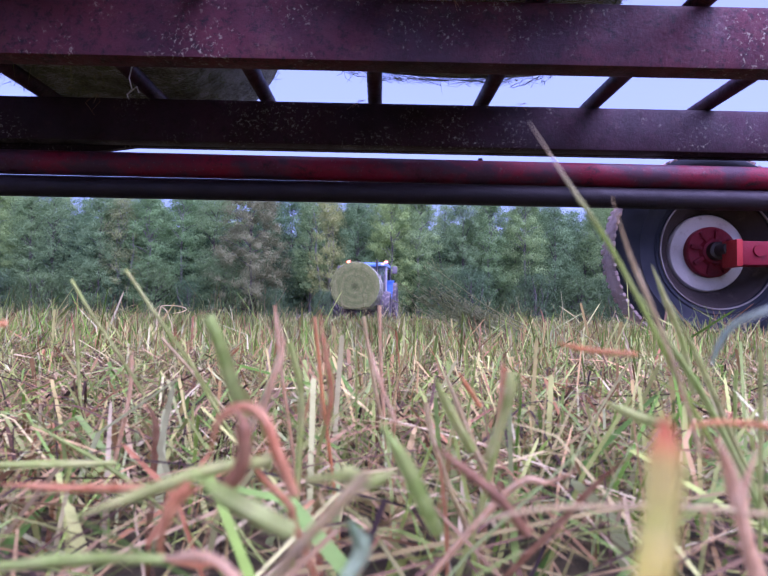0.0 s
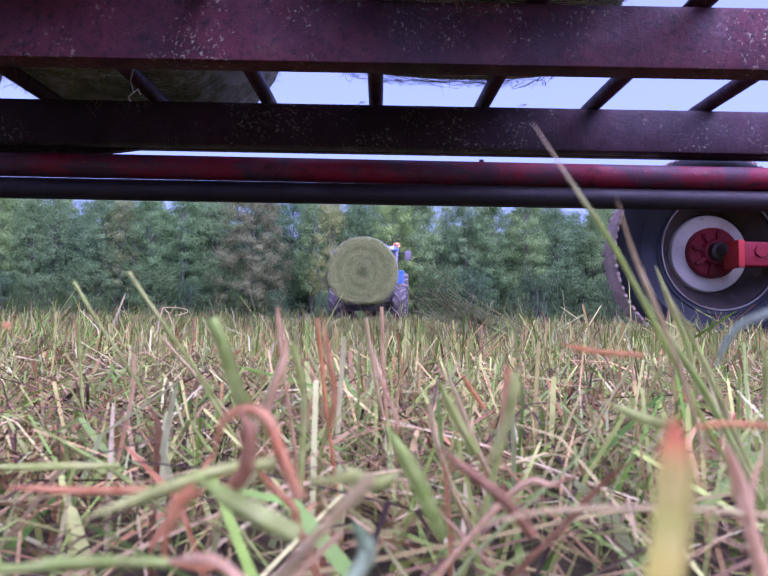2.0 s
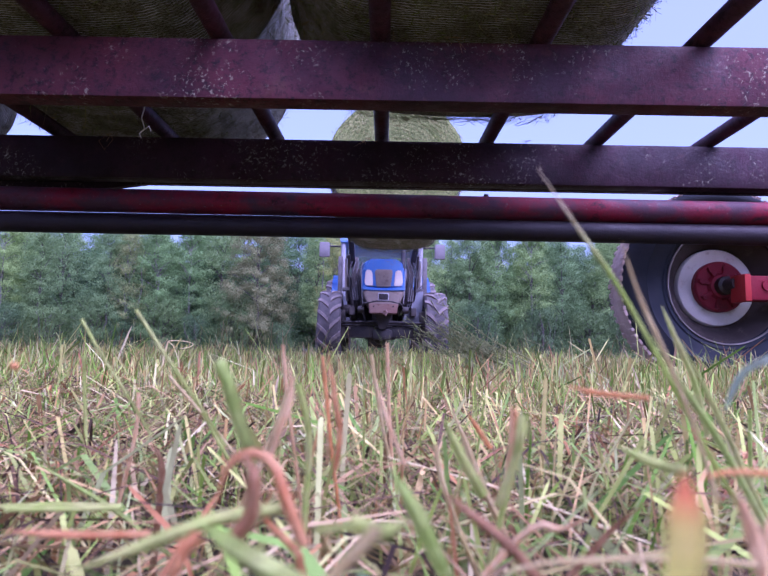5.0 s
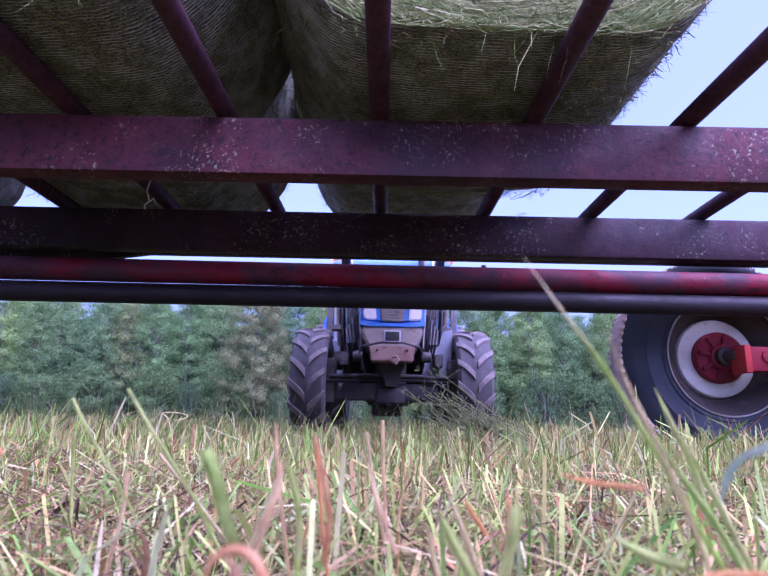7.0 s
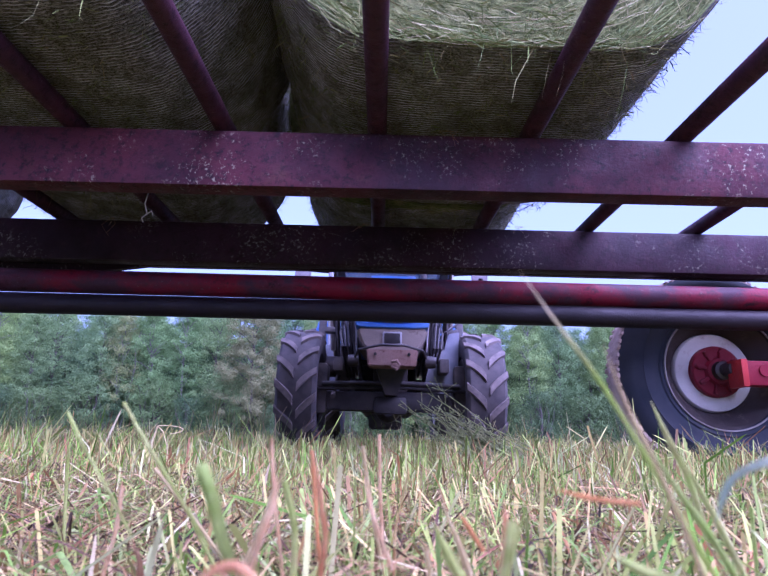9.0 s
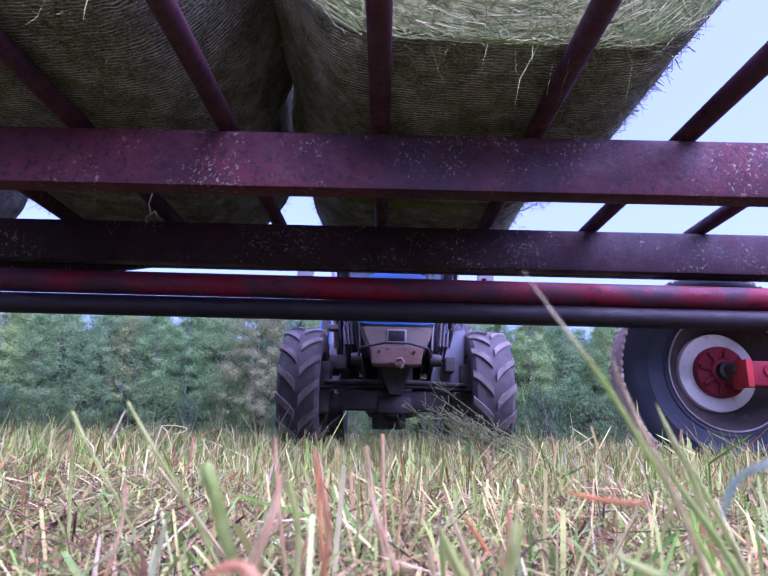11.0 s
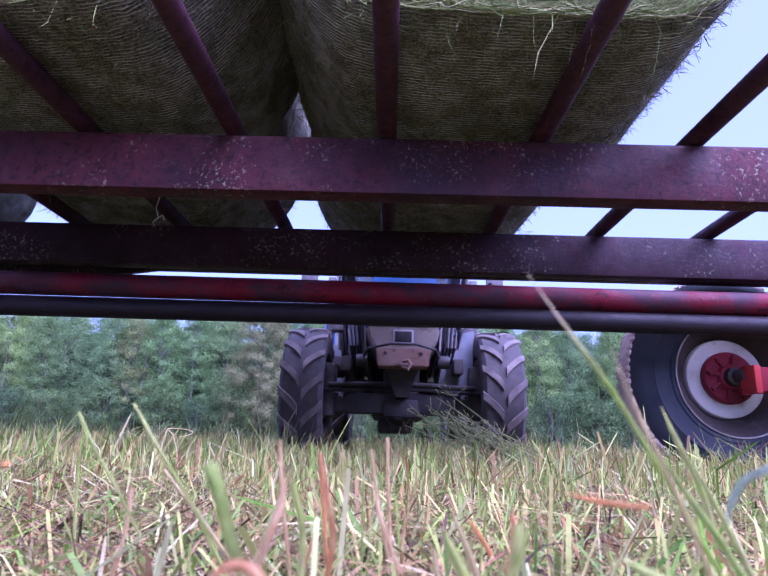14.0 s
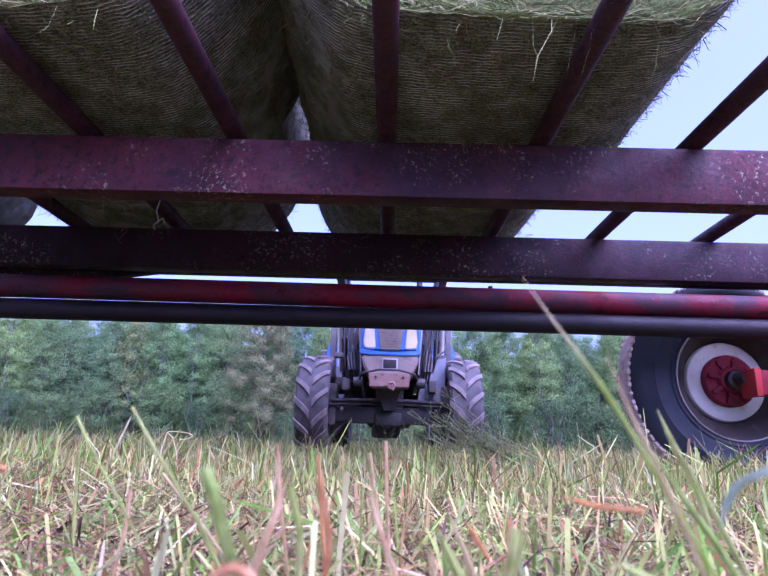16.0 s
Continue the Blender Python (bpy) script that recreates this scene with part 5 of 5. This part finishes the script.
grass_blade([(-0.1158, 0.3000, 0.1088), (-0.1145, 0.3060, 0.1018), (-0.1151, 0.3120, 0.0908), (-0.1178, 0.3180, 0.0754), (-0.1254, 0.3351, 0.0387), (-0.1305, 0.3465, 0.0020)], 0.00375, BROWN, "withered brown grass leaf")
grass_blade([(-0.1847, 0.3000, 0.1046), (-0.1573, 0.3060, 0.0877), (-0.1305, 0.3120, 0.0690), (-0.0954, 0.3199, 0.0355), (-0.0720, 0.3251, 0.0020)], 0.00250, FRESH, "green grass blade lying on the litter")
grass_blade([(-0.1080, 0.2500, 0.0920), (-0.1349, 0.2560, 0.0907), (-0.1652, 0.2620, 0.0878)], 0.00250, PALE_GREEN, "pale cut stem lying on the litter", blunt=True)
grass_blade([(-0.0445, 0.1200, 0.1065), (-0.0623, 0.1260, 0.1030), (-0.0817, 0.1320, 0.0994)], 0.00220, FRESH, "broad green grass blade lying on the litter")
grass_blade([(-0.0393, 0.1300, 0.1166), (-0.0468, 0.1360, 0.1089), (-0.0502, 0.1420, 0.0986), (-0.0441, 0.1480, 0.0935), (-0.0364, 0.1540, 0.0882), (-0.0080, 0.1762, 0.0451), (0.0109, 0.1909, 0.0020)], 0.00195, RUSSET, "curled russet grass leaf")
grass_blade([(0.0860, 0.2000, 0.1631), (0.1009, 0.2060, 0.1434), (0.1178, 0.2120, 0.1203), (0.1518, 0.2241, 0.0612), (0.1744, 0.2321, 0.0020)], 0.00250, FRESH, "tall green grass blade")
grass_blade([(0.1010, 0.2100, 0.1612), (0.1131, 0.2160, 0.1430), (0.1263, 0.2220, 0.1195), (0.1591, 0.2369, 0.0607), (0.1809, 0.2469, 0.0020)], 0.00227, PALE_GREEN, "tall pale green grass blade")
grass_blade([(0.1264, 0.2000, 0.1450), (0.1299, 0.2060, 0.1205), (0.1333, 0.2120, 0.0919), (0.1398, 0.2233, 0.0469), (0.1442, 0.2308, 0.0020)], 0.00200, PALE_GREEN, "upright green grass stem", blunt=True)
grass_blade([(0.2095, 0.3500, 0.1273), (0.2123, 0.3560, 0.1047), (0.2151, 0.3620, 0.0857), (0.2225, 0.3778, 0.0438), (0.2274, 0.3884, 0.0020)], 0.00292, FRESH, "green cut stem with a pale end", blunt=True)
grass_blade([(0.0650, 0.1200, 0.1312), (0.0721, 0.1260, 0.1164), (0.0812, 0.1320, 0.1004), (0.1113, 0.1518, 0.0512), (0.1313, 0.1650, 0.0020)], 0.00240, PINK, "broad pinkish dry leaf")
grass_blade([(0.0302, 0.3000, 0.1307), (0.0385, 0.3060, 0.1130), (0.0485, 0.3120, 0.0889), (0.0701, 0.3250, 0.0455), (0.0845, 0.3337, 0.0020)], 0.00350, STRAW, "straw-coloured bent grass leaf")
grass_blade([(0.0491, 0.2200, 0.1315), (0.0437, 0.2260, 0.1070), (0.0378, 0.2320, 0.0787), (0.0282, 0.2418, 0.0403), (0.0219, 0.2483, 0.0020)], 0.00275, PALE_GREEN, "pale green cut grass stem", blunt=True)
grass_blade([(0.0602, 0.3000, 0.1329), (0.0625, 0.3060, 0.1171), (0.0624, 0.3120, 0.1037), (0.0616, 0.3394, 0.0529), (0.0611, 0.3576, 0.0020)], 0.00350, PINK, "pinkish withered leaf tip")
grass_blade([(-0.0019, 0.1200, 0.1114), (-0.0045, 0.1260, 0.1060), (-0.0081, 0.1320, 0.0975), (-0.0269, 0.1627, 0.0498), (-0.0394, 0.1832, 0.0020)], 0.00220, BLUE_GREEN, "bluish green grass blade")
grass_blade([(-0.0027, 0.1100, 0.1255), (-0.0086, 0.1160, 0.1235), (-0.0153, 0.1220, 0.1211)], 0.00165, PALE_GREEN, "pale green grass blade")
grass_blade([(-0.0308, 0.1600, 0.1201), (-0.0337, 0.1660, 0.1116), (-0.0257, 0.1720, 0.1007), (-0.0242, 0.1780, 0.0919), (-0.0158, 0.2130, 0.0470), (-0.0102, 0.2363, 0.0020)], 0.00227, RUSSET, "withered russet grass leaf")
grass_blade([(0.0651, 0.2000, 0.1045), (0.0572, 0.2060, 0.0988), (0.0452, 0.2120, 0.0944), (0.0130, 0.2281, 0.0482), (-0.0084, 0.2389, 0.0020)], 0.00267, PINK, "pinkish dry leaf lying on the litter")
grass_blade([(0.0743, 0.1800, 0.1140), (0.0664, 0.1860, 0.1044), (0.0578, 0.1920, 0.0912), (0.0282, 0.2126, 0.0466), (0.0085, 0.2263, 0.0020)], 0.00225, BROWN, "brown dry leaf lying on the litter")
grass_blade([(-0.1074, 0.3500, 0.1202), (-0.0939, 0.3560, 0.0940), (-0.0740, 0.3620, 0.0614), (-0.0522, 0.3686, 0.0317), (-0.0376, 0.3729, 0.0020)], 0.00292, PALE_GREEN, "pale green cut stem leaning over the stubble", blunt=True)
grass_blade([(-0.1463, 0.4000, 0.1379), (-0.1176, 0.4060, 0.1051), (-0.1019, 0.4120, 0.0847), (-0.0683, 0.4249, 0.0433), (-0.0458, 0.4334, 0.0020)], 0.00267, STRAW, "straw stem leaning over the stubble", blunt=True)
grass_blade([(-0.2551, 0.5000, 0.1491), (-0.2556, 0.5060, 0.1202), (-0.2537, 0.5120, 0.0741), (-0.2519, 0.5176, 0.0381), (-0.2507, 0.5214, 0.0020)], 0.00333, PALE_GREEN, "upright pale green cut stem", blunt=True)
grass_blade([(0.0189, 0.2500, 0.1192), (0.0216, 0.2560, 0.1061), (0.0277, 0.2620, 0.0882), (0.0454, 0.2794, 0.0451), (0.0572, 0.2911, 0.0020)], 0.00271, STRAW, "straw-coloured cut grass stem", blunt=True)


def cut_weed():
    """A bundle of dark cut sedge stems lying aslant on the stubble."""
    root = thing("cut_weed", "dark green bundle of cut sedge stems lying on stubble", "plant", pose(0.56, 2.4, 0.0))
    for k in range(30):
        a, h, f = rng.uniform(-0.12, 0.14), rng.uniform(0.5, 1.2), rng.uniform(0.0, 1.0)
        end = Vector(((-0.42 + 0.1 * f) * h + a * 0.4, 0.22 * h, 0.05 + (0.16 + 0.15 * f) * h + rng.normal(0, 0.015)))
        mid = end * 0.5 + Vector((a * 0.5, 0, 0.015 + rng.normal(0, 0.012)))
        st = tube([(a + 0.1, 0, rng.uniform(0.0, 0.07)), mid, end], [0.0034, 0.0028, 0.0014], 5)
        for q in range(9):
            c = mid.lerp(end, rng.uniform(0.0, 0.95))
            e = c + Vector((rng.normal(-0.02, 0.035), rng.normal(0, 0.03), rng.uniform(-0.005, 0.055)))
            add_tube(st, [c, c.lerp(e, 0.6), e], [0.0016, 0.0012, 0.003], 4)
        part("stem", st, WEED, root)


def weed_tuft(x, y, n, reach, h0, h1, label):
    """Thin dark sedge blades standing in a loose tuft above the stubble."""
    a, d = rng.uniform(0, 2 * math.pi, n), rng.normal(0, reach, (n, 2))
    base = np.stack([d[:, 0], d[:, 1] * 0.6, np.full(n, -0.005)], 1)
    h = rng.uniform(h0, h1, n)
    out = np.abs(rng.normal(0, 0.45, n)) * h
    tip = base + np.stack([np.cos(a) * out, np.sin(a) * out, h], 1)
    side = np.stack([np.sin(a), -np.cos(a), np.zeros(n)], 1)
    sag = np.stack([-np.cos(a) * out, -np.sin(a) * out, h * 0.3], 1) * rng.uniform(0.1, 0.4, n)[:, None]
    ob = new("weed_tuft", strips("weed_tuft", base, tip, 0.0042 * rng.lognormal(0, 0.3, n), side, 5, sag, SEDGE))
    ob.matrix_basis = pose(x, y, 0)
    tagged(ob, label, "plant", kind="stuff")


SEDGE = blades("standing sedge", [(0.0, (0.07, 0.12, 0.025)), (0.4, (0.15, 0.22, 0.05)), (0.7, (0.26, 0.31, 0.1)), (1.0, (0.3, 0.22, 0.11))], through_light=0.3)
weed_tuft(-0.66, 3.0, 70, 0.14, 0.14, 0.34, "dark green tuft of sedge standing above the stubble")
weed_tuft(-2.35, 4.2, 130, 0.3, 0.16, 0.4, "brownish green weeds standing above the stubble")
weed_tuft(0.95, 5.5, 110, 0.4, 0.16, 0.42, "thin dark green weeds in the mown field")

WEED = leaf_paint("dark sedge green", (0.16, 0.2, 0.06), (0.38, 0.42, 0.17))
cut_weed()


# ------------------------------------------------------------ small loose things
def wisp(x, y, z, n, drop, label):
    """A few stalks caught on the frame, hanging down."""
    root = thing("hay_wisp", label, "hay wisp", pose(x, y, z), "hay caught on the trailer")
    for k in range(n):
        e = Vector((rng.normal(0, 0.05), rng.normal(0, 0.02), -drop * rng.uniform(0.4, 1.1)))
        part("stalk", tube([(rng.normal(0, 0.01), 0, 0.006), e * 0.5 + Vector((rng.normal(0, 0.02), -0.01, 0.01)), e], [0.001, 0.0008, 0.0004], 5), BROWN, root)


wisp(0.245, 1.948, 1.252, 3, 0.07, "thin dry stalks hanging over the front beam")
wisp(-0.1, 2.925, 1.252, 4, 0.06, "thin dry stalks caught on the rear beam")
wisp(-1.44, 2.922, 1.252, 3, 0.12, "thin dry stalks caught on the rear beam")
wisp(0.72, 2.922, 1.252, 3, 0.05, "thin dry stalks caught on the rear beam")
twine = thing("twine_end", "frayed white twine end hanging from the bars", "twine", pose(-1.07, 2.45, 1.2))
part("strand", tube([(0.0, 0, 0.06), (0.006, 0, 0.0), (-0.004, 0, -0.05), (0.012, 0, -0.1)], 0.0028, 6), TWINE, twine)
part("strand", tube([(0.012, 0, -0.1), (0.03, 0, -0.085), (0.04, 0, -0.11)], 0.0024, 6), TWINE, twine)
part("strand", tube([(0.012, 0, -0.1), (-0.01, 0, -0.12), (0.0, 0, -0.14)], 0.0024, 6), TWINE, twine)
curl = thing("straw_curl", "bleached curled straw caught on the stubble", "straw", pose(-0.6, 1.6, 0.0))
part("stem", tube([(0.0, 0, 0.0), (-0.004, 0, 0.07), (0.002, 0, 0.14), (0.01, 0, 0.178)], 0.002, 6), STRAW, curl)
_loop = [(0.01 + 0.034 * (1 - math.cos(a)), 0.02 * math.sin(a), 0.178 + 0.006 * math.sin(a) - 0.003 * a) for a in [0.25 * k for k in range(19)]]
part("loop", tube(_loop, 0.001, 6), STRAW, curl)
part("strand", tube([(0.01, 0, 0.178), (0.026, 0, 0.165), (0.04, 0, 0.13), (0.05, 0, 0.08)], 0.0013, 6), STRAW, curl)


# ------------------------------------------------------------ motion
def curve(rows):
    """A smooth path through (seconds, values...) rows, read off at any time."""
    rows = np.array(rows, dtype=float)
    t, v = rows[:, 0], rows[:, 1:]
    d = np.gradient(v, t, axis=0)

    def at(s):
        i = int(np.clip(np.searchsorted(t, s) - 1, 0, len(t) - 2))
        h = t[i + 1] - t[i]
        u = (s - t[i]) / h
        return ((2 * u ** 3 - 3 * u ** 2 + 1) * v[i] + (u ** 3 - 2 * u ** 2 + u) * h * d[i]
                + (3 * u ** 2 - 2 * u ** 3) * v[i + 1] + (u ** 3 - u ** 2) * h * d[i + 1])
    return at


ON_BARS = BED + 0.655      # middle of the carried bale once set down
# front axle of the tractor: seconds, x, y, turn
DRIVE = [(0, -0.52, 20.2, -5.5), (0.5, -0.47, 18.7, -5.5), (1, -0.43, 17.5, -5), (1.5, -0.37, 16.3, -4), (2, -0.28, 14.9, -2.2),
         (2.5, -0.2, 13.6, 0), (3, -0.18, 12.7, 2), (3.5, -0.14, 11.8, 3), (4, -0.11, 10.85, 3), (5, -0.03, 9.0, 1.5), (6, 0.03, 7.2, 0.3),
         (6.5, 0.07, 6.4, 0), (7, 0.085, 5.98, 0), (7.5, 0.095, 5.62, 0), (8, 0.1, 5.4, 0), (8.5, 0.1, 5.35, 0), (9, 0.1, 5.34, 0),
         (10.5, 0.1, 5.3, 0), (11.5, 0.11, 5.13, 0), (12, 0.11, 5.09, 0), (12.5, 0.11, 5.06, 0), (13.5, 0.11, 5.05, 0), (14, 0.11, 5.05, 0),
         (14.5, 0.11, 5.12, 0), (15, 0.1, 5.34, 0), (15.5, 0.05, 5.85, 0), (16, 0.0, 6.5, 0)]
# carried bale: seconds, x, y, z of its middle, turn, tilt
BALE = [(0, -0.66, 18.1, 1.11, -5.5, 0), (0.5, -0.62, 16.5, 1.12, -5.5, 0), (1, -0.57, 15.3, 1.15, -5, 0), (1.5, -0.48, 14.3, 1.18, -4, 0),
        (2, -0.36, 12.9, 1.17, -2.2, 0), (2.5, -0.23, 11.6, 1.15, 0, -1), (3, -0.11, 10.6, 1.19, 2, -2), (3.5, -0.02, 9.75, 1.28, 3, -4), (4, 0.0, 8.6, 1.52, 3, -10),
        (5, 0.08, 6.7, 2.15, 1.5, -8), (6, 0.13, 4.95, 2.27, 0, -5), (6.5, 0.154, 4.2, 2.26, 0, -3), (7, 0.155, 3.83, 2.24, 0, -1), (7.5, 0.165, 3.55, 2.2, 0, 0),
        (8, 0.19, 3.48, 2.05, 0, 0), (8.5, 0.19, 3.47, ON_BARS, 0, 0), (9, 0.19, 3.46, ON_BARS, 0, 0), (11, 0.19, 3.46, ON_BARS, 0, 0),
        (11.5, 0.2, 3.44, ON_BARS, 1, 0), (12, 0.21, 3.37, ON_BARS, 2, 0), (12.5, 0.215, 3.33, ON_BARS, 3, 0), (13, 0.22, 3.32, ON_BARS, 4, 0), (16, 0.22, 3.32, ON_BARS, 4, 0)]
PUSHED = [(0, 2.2), (10.5, 2.2), (11.2, 2.195), (11.5, 2.18), (12, 2.11), (12.5, 2.06), (13, 2.05), (14, 2.05), (16, 2.05)]


def motions():
    drive, load, push = curve(DRIVE), curve(BALE), curve(PUSHED)
    steps = [round(0.1 * k, 1) for k in range(161)]
    walk(tractor, [(t, pose(drive(t)[0] - 0.02, drive(t)[1], 0, 0, 0, drive(t)[2])) for t in steps])
    walk(carried_bale, [(t, pose(load(t)[0], load(t)[1], load(t)[2], load(t)[4], 0, load(t)[3])) for t in steps])
    walk(near_bale, [(t, pose(0.345, push(t)[0], NEAR_Z, 0, 0, 1.5)) for t in steps])
    # the spikes follow the middle of the carried bale
    walk(loader, [(t, pose(0, LOAD_Y, LOAD_Z, -math.degrees(math.asin(max(-0.9, min(0.9, (load(t)[2] - LOAD_Z) / 2.05)))))) for t in steps])
    for r in beacon_rotors:
        walk(r, [(t, pose(0, 0, 0, 0, 0, 360 * (t - 0.1) / 0.775)) for t in steps])
    start = drive(0)[1]
    for w, x in front_wheels:
        walk(w, [(t, pose(x, 0, FRONT_R, math.degrees((start - drive(t)[1]) / FRONT_R))) for t in steps])
    for w, x in rear_wheels:
        walk(w, [(t, pose(x, REAR_Y, REAR_R, math.degrees((start - drive(t)[1]) / REAR_R))) for t in steps])


motions()
